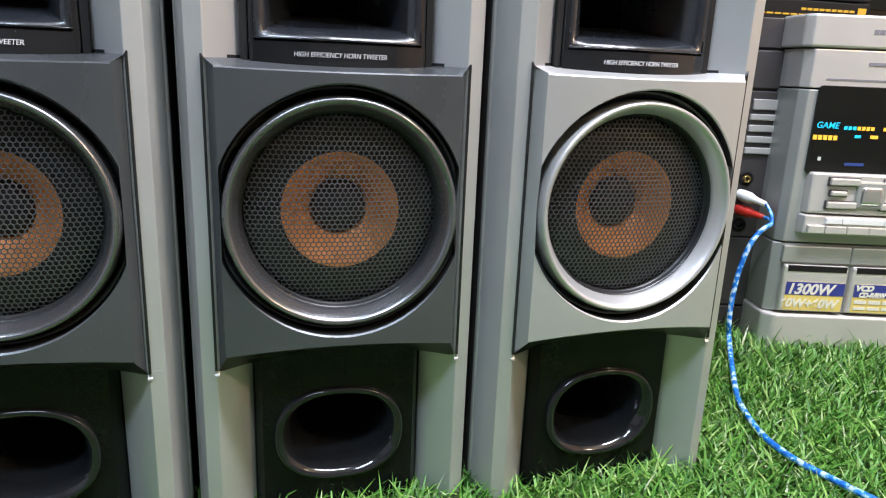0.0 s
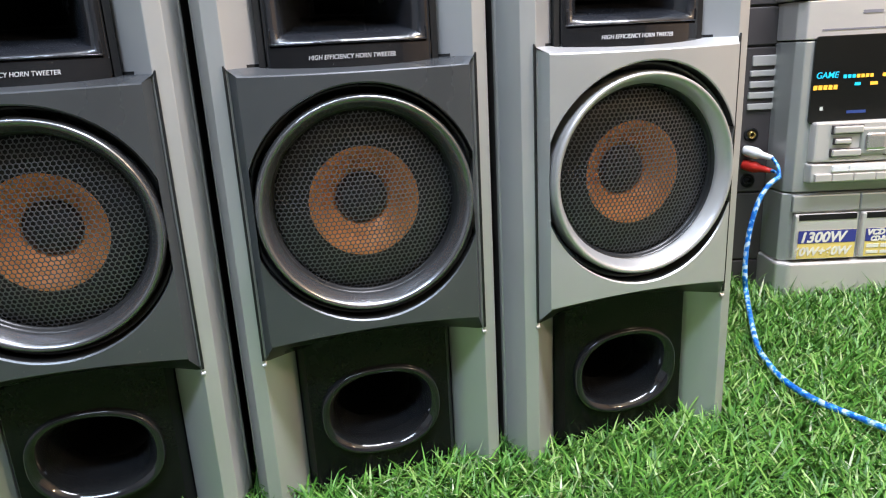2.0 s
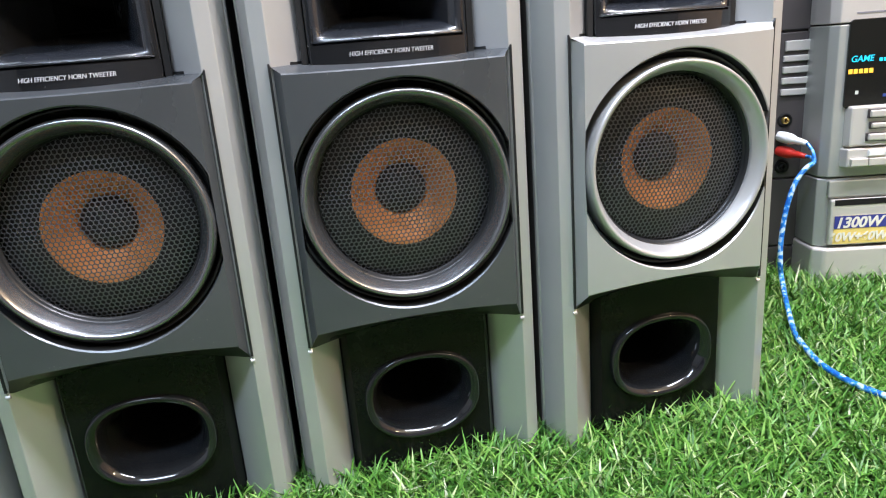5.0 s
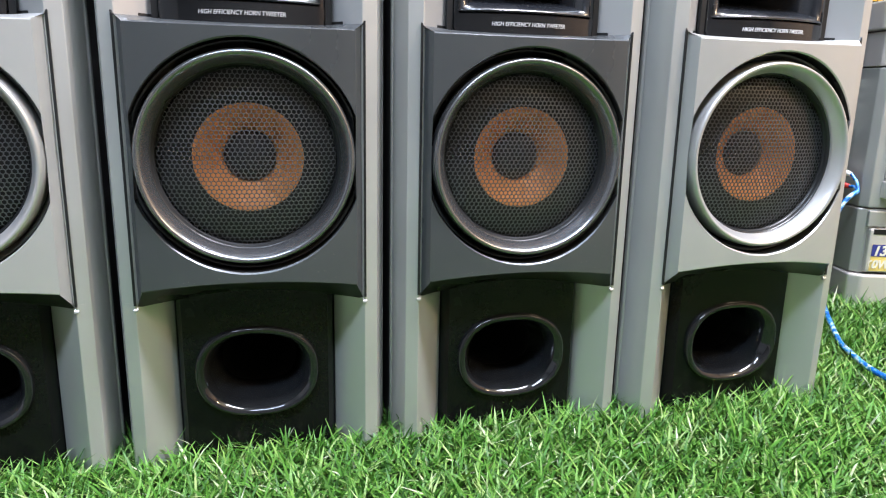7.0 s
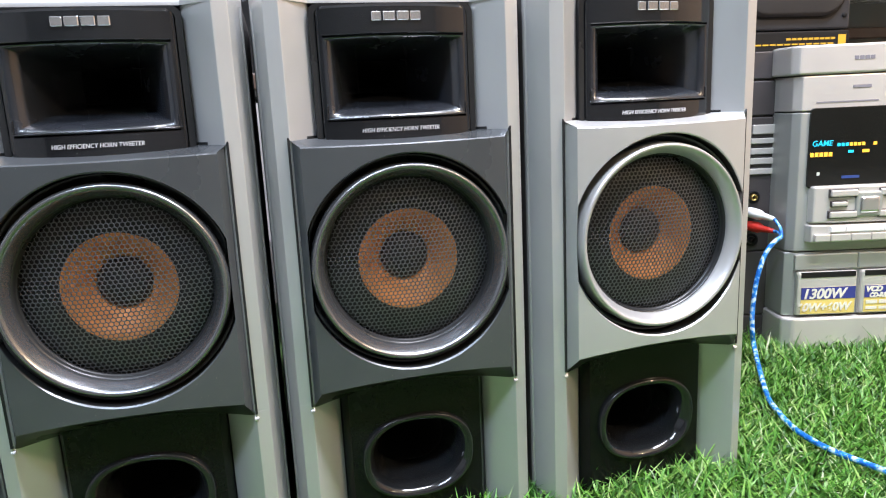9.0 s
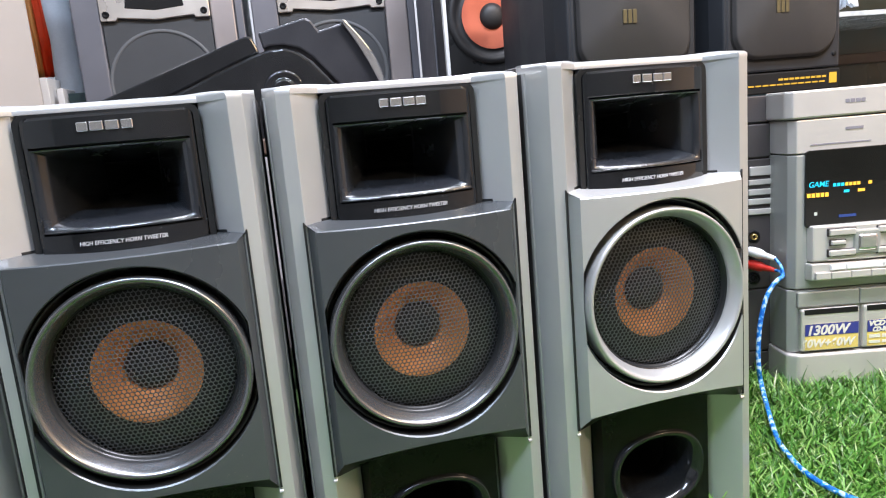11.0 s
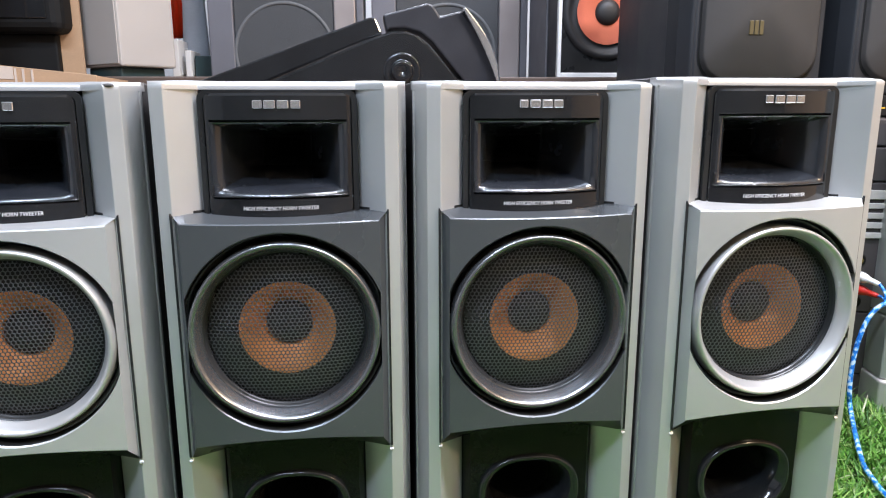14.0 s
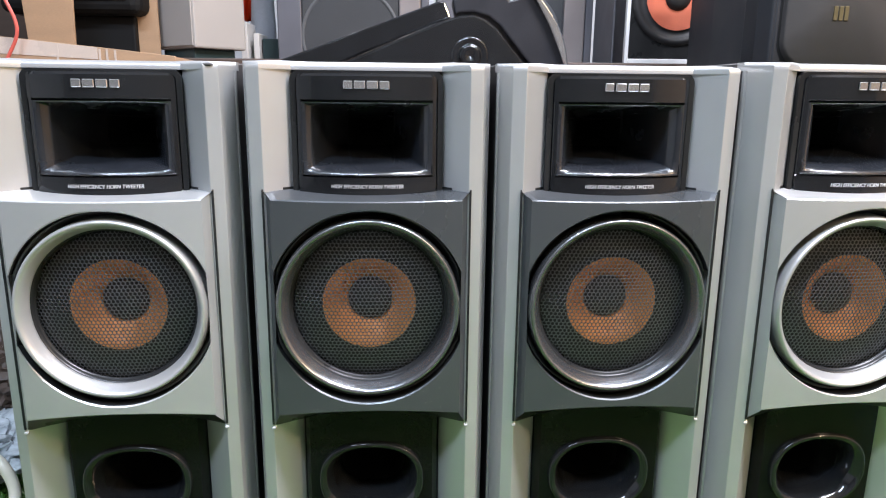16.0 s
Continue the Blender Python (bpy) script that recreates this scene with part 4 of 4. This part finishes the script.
def build_black_arm():
    """A black plastic stand lying on its side: two slanting bars, a bent head with a bright rim, a round pivot."""
    X = lambda px: -0.118 + (px - 565) / 845
    Z = lambda py: 0.603 + (161 - py) / 890
    P = lambda pts: [(X(a), Z(b)) for a, b in pts]
    ob = thing("folding_stand", "glossy black folding stand lying on its side", "stand", (0, 0.78, 0.0))
    low = P([(120, 272), (520, 98), (548, 89), (572, 88), (592, 95), (610, 110), (690, 205), (690, 272)])
    part("lower_body", prism(low, "y", -0.020, 0.055, 0.005, 3), GLOSS_BLACK, ob)
    bar = P([(60, 272), (60, 236), (512, 63), (522, 64), (533, 92), (500, 104), (120, 268)])
    part("upper_bar", prism(bar, "y", -0.005, 0.065, 0.004, 2), GLOSS_BLACK, ob)
    head = P([(534, 60), (612, 39), (621, 43), (633, 62), (662, 54), (672, 52), (712, 110), (738, 178), (742, 272), (700, 272), (690, 196), (618, 106), (598, 90), (572, 83), (548, 84), (540, 88)])
    part("bent_head", prism(head, "y", -0.016, 0.060, 0.004, 2), BLACK_CAB, ob, "matt black bent head")
    rim = []
    for k in range(11):
        a = k / 10
        rim.append((676 + 62 * a + 14 * math.sin(math.pi * a), 46 + 132 * a))
    back = [(x - 15 * math.sin(math.pi * (0.12 + 0.76 * k / 10)), y + 3) for k, (x, y) in enumerate(rim)][::-1]
    part("bright_rim", prism(P(rim + back), "y", -0.030, 0.045, 0.003, 2), CHROME, ob, "bright curved rim")
    bm = lathe([(0.040, -0.019), (0.037, -0.024), (0.028, -0.022), (0.023, -0.020), (0.0225, -0.028), (0.018, -0.032), (0.010, -0.030), (0.0003, -0.026)], 40, (X(566), 0, Z(160)))
    part("pivot", sharp(bm, 40), GLOSS_BLACK, ob, "round black pivot")


def build_rear_right():
    # slim silver-edged player between the speakers
    sl = thing("slim_case", "blue-grey upright case with a pale edge strip", "case", (0.262, 1.05, 0.600))
    part("body", box(-0.012, 0.062, 0.0, 0.20, 0, 0.30, 0.003), GREY_CAB, sl)
    part("edge_strip", box(0.012, 0.024, -0.006, 0.004, 0.055, 0.30, 0.003), WHITE_PLASTIC, sl, "pale edge strip")
    part("black_gap", box(0.026, 0.050, -0.003, 0.004, 0.10, 0.30, 0.002), MATT_BLACK, sl)
    part("cross_bar", box(0.026, 0.050, -0.005, 0.002, 0.150, 0.156), WHITE_PLASTIC, sl)
    # open speaker with the red cone
    sp = thing("red_cone_speaker", "bare speaker with red paper cone and silver frame", "speaker", (0.255, 0.95, 0.600))
    part("cabinet", box(0.0, 0.26, 0.010, 0.25, 0, 0.40, 0.003), BLACK_CAB, sp)
    part("frame_strip", box(0.0, 0.009, -0.004, 0.012, 0, 0.40, 0.002), WHITE_PLASTIC, sp, "silver frame edge")
    part("frame_strip", box(0.009, 0.26, -0.004, 0.012, 0, 0.012, 0.002), WHITE_PLASTIC, sp, "silver frame edge")
    c = (0.118, 0.0, 0.150)
    part("baffle", box(0.010, 0.258, 0.002, 0.012, 0.012, 0.40), SATIN_BLACK, sp)
    part("surround", sharp(lathe([(0.108, 0.001), (0.104, -0.006), (0.096, -0.007), (0.090, -0.002), (0.084, 0.0015), (0.078, 0.001), (0.072, -0.002)], 64, c)), RUBBER, sp, "black ribbed surround")
    cn = part("cone", sharp(lathe([(0.074, -0.003), (0.050, -0.0005), (0.027, 0.0012)], 64, c)), RED_CONE, sp, "red paper cone")
    part("dust_cap", sharp(lathe([(0.030, 0.001), (0.027, -0.005), (0.018, -0.010), (0.008, -0.012), (0.0003, -0.0122)], 40, c), 60), RUBBER, cn, "black dust cap")
    bx = link("black_case", box(0.349, 0.420, 0.520, 0.800, 0.514, 0.90, 0.004), BLACK_CAB)
    tagged(bx, "plain black cabinet side with scuffed edge", "cabinet")


def badge_speaker(x, y, z, turn):
    """Slate cabinet, swollen rounded grille, ochre badge, black label strip."""
    sp = thing("badge_speaker", "slate-grey speaker with rounded grille and ochre badge", "speaker", (x, y, z), turn, "pair of slate speakers")
    h = 0.118
    part("cabinet", box(-h, h, 0.020, 0.22, 0.0, 0.36, 0.005), SLATE_CAB, sp)
    part("side_flange", prism([(-h - 0.012, 0.055), (-h - 0.004, 0.024), (-h + 0.010, 0.0), (-h + 0.016, 0.0), (-h + 0.016, 0.055)], "z", 0.0, 0.36, 0.003), SLATE_CAB, sp)
    part("front_frame", box(-h + 0.014, h, 0.0, 0.022, 0.037, 0.36, 0.004), SLATE_CAB, sp)
    gr = bmesh.new()
    out = rounded(0.198, 0.252, 0.045, 10)
    loops = []
    for k, dep in ((1.03, 0.0015), (1.0, -0.0005), (0.985, -0.007), (0.95, -0.010), (0.74, -0.0105), (0.71, -0.0125), (0.0, -0.0135)):
        loops.append([gr.verts.new((0.006 + px * k, dep, 0.185 + pz * k)) for px, pz in out])
    for a, b in zip(loops, loops[1:]):
        for k in range(len(out)):
            gr.faces.new((a[k], a[(k + 1) % len(out)], b[(k + 1) % len(out)], b[k]))
    bmesh.ops.remove_doubles(gr, verts=gr.verts, dist=1e-6)
    bmesh.ops.recalc_face_normals(gr, faces=gr.faces)
    g = part("grille", sharp(gr, 50), SLATE_GRILLE, sp, "dark swollen cloth grille")
    part("groove", prism([(0.006 + px * 1.035, 0.185 + pz * 1.035) for px, pz in out], "y", -0.0006, 0.001), MATT_BLACK, sp)
    for k in range(3):
        part("badge_bar", box(-0.018 + 0.0085 * k, -0.0112 + 0.0085 * k, -0.0145, -0.012, 0.133, 0.155, 0.0008), OCHRE, g)
    ls = part("label_strip", box(-h + 0.004, h, -0.001, 0.02, 0.0, 0.035, 0.002), MATT_BLACK, sp, "black label strip")
    part("yellow_mark", box(h - 0.022, h - 0.007, -0.0018, 0.0, 0.010, 0.028), GOLD_PRINT, ls)
    for k in range(9):
        part("print_bar", box(-0.005 + 0.0108 * k, 0.0035 + 0.0108 * k, -0.0016, 0.0, 0.0205, 0.0240), GOLD_PRINT, ls)
    for k in range(14):
        part("print_bar", box(-h + 0.012 + 0.0140 * k, -h + 0.023 + 0.0140 * k, -0.0016, 0.0, 0.0125, 0.0150), GOLD_PRINT, ls)
    for sx in (h - 0.012,):
        part("screw", sharp(lathe([(0.0045, 0.0), (0.004, -0.002), (0.0003, -0.0015)], 16, (sx, 0, 0.060))), MATT_BLACK, sp)
    return sp


def crumpled(name, label, category, centre, size, mat, seed, folds=6.0):
    """A crumpled bag: a ball pushed in and out by sharp noise."""
    bm = bmesh.new()
    bmesh.ops.create_icosphere(bm, subdivisions=5, radius=1.0)
    for v in bm.verts:
        p = v.co * 1.3 + Vector((seed, 0, 0))
        n = noise.noise(p * folds * 0.35) * 0.35 + abs(noise.noise(p * folds)) * 0.38 + abs(noise.noise(p * folds * 2.3)) * 0.16
        q = v.co * (0.75 + n)
        v.co = (centre[0] + q.x * size[0], centre[1] + q.y * size[1], max(centre[2] + q.z * size[2], centre[2] - size[2] * 0.8))
    tagged(link(name, bm, mat, smooth=False), label, category)


def build_far_right():
    cb = thing("glass_cabinet", "dark greenish display cabinet with glass shelf edges", "cabinet", (1.02, 0.62, 0.0))
    part("back", box(-0.06, 0.60, 0.30, 0.32, 0.02, 1.2), TEAL, cb)
    part("side", box(-0.075, -0.06, 0.0, 0.32, 0.02, 1.2, 0.002), TEAL, cb)
    for z in (0.30, 0.505, 0.66, 0.90):
        part("glass_shelf", box(-0.06, 0.60, 0.0, 0.30, z, z + 0.010, 0.001), FILM, cb, "pale glass shelf edge")
    crumpled("plastic_bag", "crumpled white plastic bag on the cabinet shelf", "bag", (1.085, 0.70, 0.765), (0.045, 0.05, 0.10), BLUE_WHITE, 3.0)


def build_rear_left():
    # cardboard box with a drooping flap, black goods behind it
    cb = thing("cardboard_box", "brown cardboard box with glossy parcel tape", "box", (-0.70, 0.70, 0.514), 0)
    wall = [(-0.62, 0.0), (0.0, 0.0), (0.0, 0.080), (-0.13, 0.0935), (-0.34, 0.1140), (-0.62, 0.130)]
    part("front_wall", prism(wall, "y", 0.0, 0.006, 0.001), CARDBOARD, cb)
    part("back_wall", box(-0.62, 0.0, 0.160, 0.166, 0, 0.076), CARDBOARD, cb)
    part("end_wall", box(-0.006, 0.0, 0.006, 0.160, 0, 0.076), CARDBOARD, cb)
    part("base", box(-0.62, -0.006, 0.006, 0.160, 0.0, 0.010), CARDBOARD, cb)
    part("lid_flap", prism([(0.006, 0.074), (0.160, 0.070), (0.160, 0.076), (0.006, 0.080)], "x", -0.62, -0.006), CARDBOARD, cb)
    for x, h in ((-0.230, 0.099), (-0.148, 0.092), (-0.134, 0.0915), (-0.118, 0.090)):
        part("tape_strip", box(x, x + 0.004, -0.0012, 0.0005, 0.0, h), TAPE, cb, "shiny tape")
    part("tape_strip", prism([(-0.62, 0.095), (-0.15, 0.072), (-0.15, 0.0945), (-0.34, 0.1132), (-0.62, 0.129)], "y", -0.0009, 0.0005), TAPE, cb, "shiny tape")
    fl = link("cardboard_sheet", prism([(-0.055, 0.0), (0.050, 0.0), (0.062, 0.30), (-0.072, 0.30)], "y", 0.0, 0.006, 0.001), CARDBOARD)
    tagged(fl, "upright tan cardboard sheet behind the box", "cardboard")
    fl.matrix_world = pose(-1.047, 0.915, 0.600, 0, 0, -4)
    bk = link("cardboard_sheet", box(-0.050, 0.022, 0.0, 0.006, 0.0, 0.36), CARDBOARD)
    tagged(bk, "brown cardboard sheet beside the black appliance", "cardboard")
    bk.matrix_world = pose(-0.885, 1.06, 0.600, 0, 0, 4)
    # black block put in for the dark shadow below the appliance, carries it too
    base = link("shadow_block", box(-0.22, -0.062, 0.0, 0.14, 0.0, 0.101, 0.004), MATT_BLACK)
    tagged(base, "matt black block standing for the shadow under the appliance", "carton")
    base.matrix_world = pose(-0.850, 1.04, 0.6000)
    blk = thing("black_appliance", "black plastic appliance with rounded corners on a black block", "appliance", (-0.881, 1.0, 0.701))
    part("body", box(-0.33, 0.0, 0.0, 0.16, 0.0, 0.34, 0.022, 3), MATT_BLACK, blk)
    part("front_panel", box(-0.30, -0.030, -0.003, 0.002, 0.030, 0.31, 0.002), GLOSS_BLACK, blk, "glossy black front")
    # plain dark block added in place of dark clutter, hides the pale wall
    gd = link("dark_filler", box(-0.30, 0.0, 0.0, 0.12, 0.0, 0.42, 0.006), DARK_WOOD)
    tagged(gd, "dark brown block added for the clutter behind the cardboard", "box")
    gd.matrix_world = pose(-1.085, 1.18, 0.600)
    # off-white cabinet turned corner-on
    wb = thing("off_white_speaker", "off-white speaker cabinet turned corner-on", "speaker", (-0.7575, 1.0, 0.6276), 50)
    part("cabinet", box(0.0, 0.145, 0.0, 0.172, 0.0, 0.40, 0.005), WHITE_BOX, wb)
    part("side_panel", box(-0.003, 0.0, 0.006, 0.166, 0.006, 0.394, 0.001), WHITE_BOX, wb)
    ft = link("foam_block", box(0.01, 0.125, 0.02, 0.16, 0.0, 0.0276, 0.004), TEAL)
    tagged(ft, "dark packing block under the white cabinet", "block")
    ft.matrix_world = pose(-0.7575, 1.0, 0.600, 0, 0, 50)
    # white boards, bluish sleeve and orange cloth
    for x, w, y, h in ((-0.722, 0.018, 1.28, 0.113), (-0.690, 0.016, 1.29, 0.085)):
        b = link("white_board", box(0, w, 0, 0.10, 0, h, 0.002), WHITE_PLASTIC)
        tagged(b, "narrow white board standing on edge", "board")
        b.matrix_world = pose(x, y, 0.600)
    t = link("dark_carton", box(0, 0.06, 0, 0.08, 0, 0.072, 0.002), TEAL)
    tagged(t, "small dark teal carton", "carton")
    t.matrix_world = pose(-0.670, 1.31, 0.600)
    bm = lathe([(0.034, 0.0), (0.036, 0.10), (0.030, 0.22), (0.036, 0.36)], 28)
    for v in bm.verts:
        x, y, z = v.co
        v.co = (x * (1 + 0.25 * y), z * 0.7, y)
    sl = link("plastic_sleeve", bm, BLUE_WHITE, smooth=True)
    tagged(sl, "pale blue plastic sleeve standing upright", "sleeve")
    sl.matrix_world = pose(-0.690, 1.42, 0.600)
    for name, x0, x1, mat, text in (("orange_cloth", -0.778, -0.728, ORANGE_CLOTH, "bright orange-red cloth hanging in folds"), ("tan_cloth", -0.815, -0.776, YELLOW_CLOTH, "tan cloth hanging beside the orange one")):
        bm = bmesh.new()
        rows_v = []
        for j in range(12):
            z = 0.135 + 0.30 * j / 11
            rows_v.append([bm.verts.new((x0 + (x1 - x0) * k / 10, 1.50 + 0.012 * math.sin(1.9 * k + 0.3 * j), z)) for k in range(11)])
        for a, b in zip(rows_v, rows_v[1:]):
            for k in range(10):
                bm.faces.new((a[k], a[k + 1], b[k + 1], b[k]))
        bmesh.ops.solidify(bm, geom=bm.faces[:], thickness=0.003)
        cl = link(name, bm, mat, smooth=True)
        tagged(cl, text, "cloth")
        cl.location = (0, 0, 0.600)
    w = link("red_wire", tube([(-1.03, 0.69, 0.735), (-1.003, 0.68, 0.6875), (-0.9905, 0.68, 0.652), (-0.9924, 0.68, 0.626), (-1.009, 0.68, 0.5945), (-1.030, 0.68, 0.560), (-1.05, 0.68, 0.5185)], 0.0035, 8, 8), RED_WIRE)
    tagged(w, "red wire looping down past the cardboard box", "wire")
    # floor clutter beyond the end speaker
    crumpled("plastic_film", "crumpled clear plastic film on the turf", "film", (-0.80, 0.17, 0.048), (0.085, 0.10, 0.034), FILM, 7.0, 2.4)
    crumpled("black_bag", "crumpled black plastic bag on the turf", "bag", (-0.83, 0.32, 0.10), (0.10, 0.07, 0.09), DARK_WOOD, 11.0, 3.0)
    # another added block, a dark backdrop in place of brown clutter
    bx = link("dark_filler", box(-0.98, -0.72, 0.42, 0.60, 0.02, 0.40, 0.004), DARK_WOOD)
    tagged(bx, "dark brown block added for the clutter beside the table", "box")
    c = link("white_cable", tube([(-0.90, 0.10, 0.012), (-0.80, 0.085, 0.050), (-0.755, 0.078, 0.082), (-0.722, 0.066, 0.075), (-0.704, 0.050, 0.036), (-0.705, -0.02, -0.002), (-0.76, -0.16, -0.020)], 0.007, 12, 10), CREAM)
    tagged(c, "thick cream cable bent over the turf", "cable")


# ---------------------------------------------------------------- lamps' fittings
def build_fittings():
    # unseen housings; the rear one only goes with the added rear lamp
    for x, y in ((-0.80, -1.25), (0.75, -0.55), (0.1, 2.10)):
        ft = thing("ceiling_light", "slim white batten added out of view round a ceiling lamp", "ceiling light", (x, y, 2.56), 0, "ceiling battens")
        part("housing", box(-0.62, 0.62, -0.04, 0.04, 0.0, 0.14, 0.004), WHITE_PLASTIC, ft)


# ---------------------------------------------------------------- artificial turf
def turf_material():
    m = bpy.data.materials.new("turf_blades")
    m.use_nodes = True
    nt = m.node_tree
    b = nt.nodes["Principled BSDF"]
    geo = nt.nodes.new("ShaderNodeNewGeometry")
    col = ramp(nt, geo.outputs["Random Per Island"], [(0.0, (0.024, 0.085, 0.012)), (0.35, (0.062, 0.200, 0.024)), (0.65, (0.118, 0.295, 0.042)), (0.88, (0.215, 0.390, 0.085)), (0.97, (0.36, 0.47, 0.20)), (1.0, (0.58, 0.61, 0.46))])
    nt.links.new(col, b.inputs["Base Color"])
    b.inputs["Roughness"].default_value = 0.45
    b.inputs["Specular IOR Level"].default_value = 0.35
    b.inputs["Subsurface Weight"].default_value = 0.0
    return m


def build_turf():
    rng = np.random.default_rng(5)
    feet = [(0.002, 0.002), (-0.263, -0.008), (0.263, 0.003), (-0.527, -0.014)]
    spots = []

    def sow(n, x0, x1, y0, y1):
        x, y = rng.uniform(x0, x1, n), rng.uniform(y0, y1, n)
        ok = np.ones(n, bool)
        for fx, fy in feet:
            ok &= ~((abs(x - fx) < 0.129) & (y > fy + 0.034) & (y < fy + 0.30))
            ok &= ~((abs(x - fx) < 0.116) & (abs(x - fx) > 0.085) & (y > fy + 0.002) & (y < fy + 0.30))
        ok &= ~((x > 0.60) & (y > 0.262 - 0.21 * (x - 0.62) + 0.008))
        spots.append(np.stack([x[ok], y[ok]], 1))

    sow(62000, -0.80, 0.95, -0.26, 0.10)
    sow(34000, 0.36, 1.00, 0.10, 0.42)
    sow(16000, -1.20, 1.30, -0.60, -0.26)
    sow(7000, -1.00, -0.62, 0.0, 0.40)
    p = np.concatenate(spots)
    n = len(p)
    gz = np.array([ground_z(x, y) for x, y in p])
    length = rng.uniform(0.022, 0.043, n)
    long_one = rng.random(n) < 0.03
    length[long_one] *= 1.45
    az = rng.uniform(0, 2 * np.pi, n)
    tilt = np.radians(rng.uniform(22, 80, n))
    bend = np.radians(rng.uniform(5, 55, n))
    width = rng.uniform(0.0009, 0.0016, n)
    turn = az + np.pi / 2 + rng.normal(0, 0.5, n)
    side = np.stack([np.cos(turn), np.sin(turn), np.zeros(n)], 1)
    out = np.stack([np.cos(az), np.sin(az)], 1)
    pos = np.concatenate([p, gz[:, None]], 1)
    verts = np.empty((n, 7, 3))
    a = tilt.copy()
    steps = 3
    for k in range(steps + 1):
        wk = width * (1.0, 0.95, 0.75, 0.0)[k]
        if k < steps:
            verts[:, 2 * k] = pos - side * wk[:, None]
            verts[:, 2 * k + 1] = pos + side * wk[:, None]
        else:
            verts[:, 6] = pos
        seg = length / steps
        pos = pos + np.concatenate([out * (np.sin(a) * seg)[:, None], (np.cos(a) * seg)[:, None]], 1)
        a = a + bend / steps
    idx = np.arange(n)[:, None] * 7
    quads = np.concatenate([idx + np.array([0, 1, 3, 2]), idx + np.array([2, 3, 5, 4])])
    tris = idx + np.array([4, 5, 6])
    me = bpy.data.meshes.new("turf")
    me.vertices.add(n * 7)
    me.vertices.foreach_set("co", verts.ravel())
    loops = np.concatenate([quads.ravel(), tris.ravel()]).astype(np.int32)
    me.loops.add(len(loops))
    me.loops.foreach_set("vertex_index", loops)
    starts = np.concatenate([np.arange(len(quads)) * 4, len(quads) * 4 + np.arange(n) * 3]).astype(np.int32)
    me.polygons.add(len(starts))
    me.polygons.foreach_set("loop_start", starts)
    me.update(calc_edges=True)
    me.validate()
    me.materials.append(turf_material())
    tagged(new("turf", me), "bright green artificial turf with springy blades", "artificial turf", kind="stuff")


build_deck()
build_plugs_and_cable()
build_supports()
shelf_speaker(-0.614, -0.203)
shelf_speaker(-0.182, 0.246)
build_black_arm()
build_rear_right()
badge_speaker(0.452, 0.425, 0.514, 0)
badge_speaker(0.732, 0.425, 0.5165, 0)
build_far_right()
build_rear_left()
build_fittings()
build_turf()
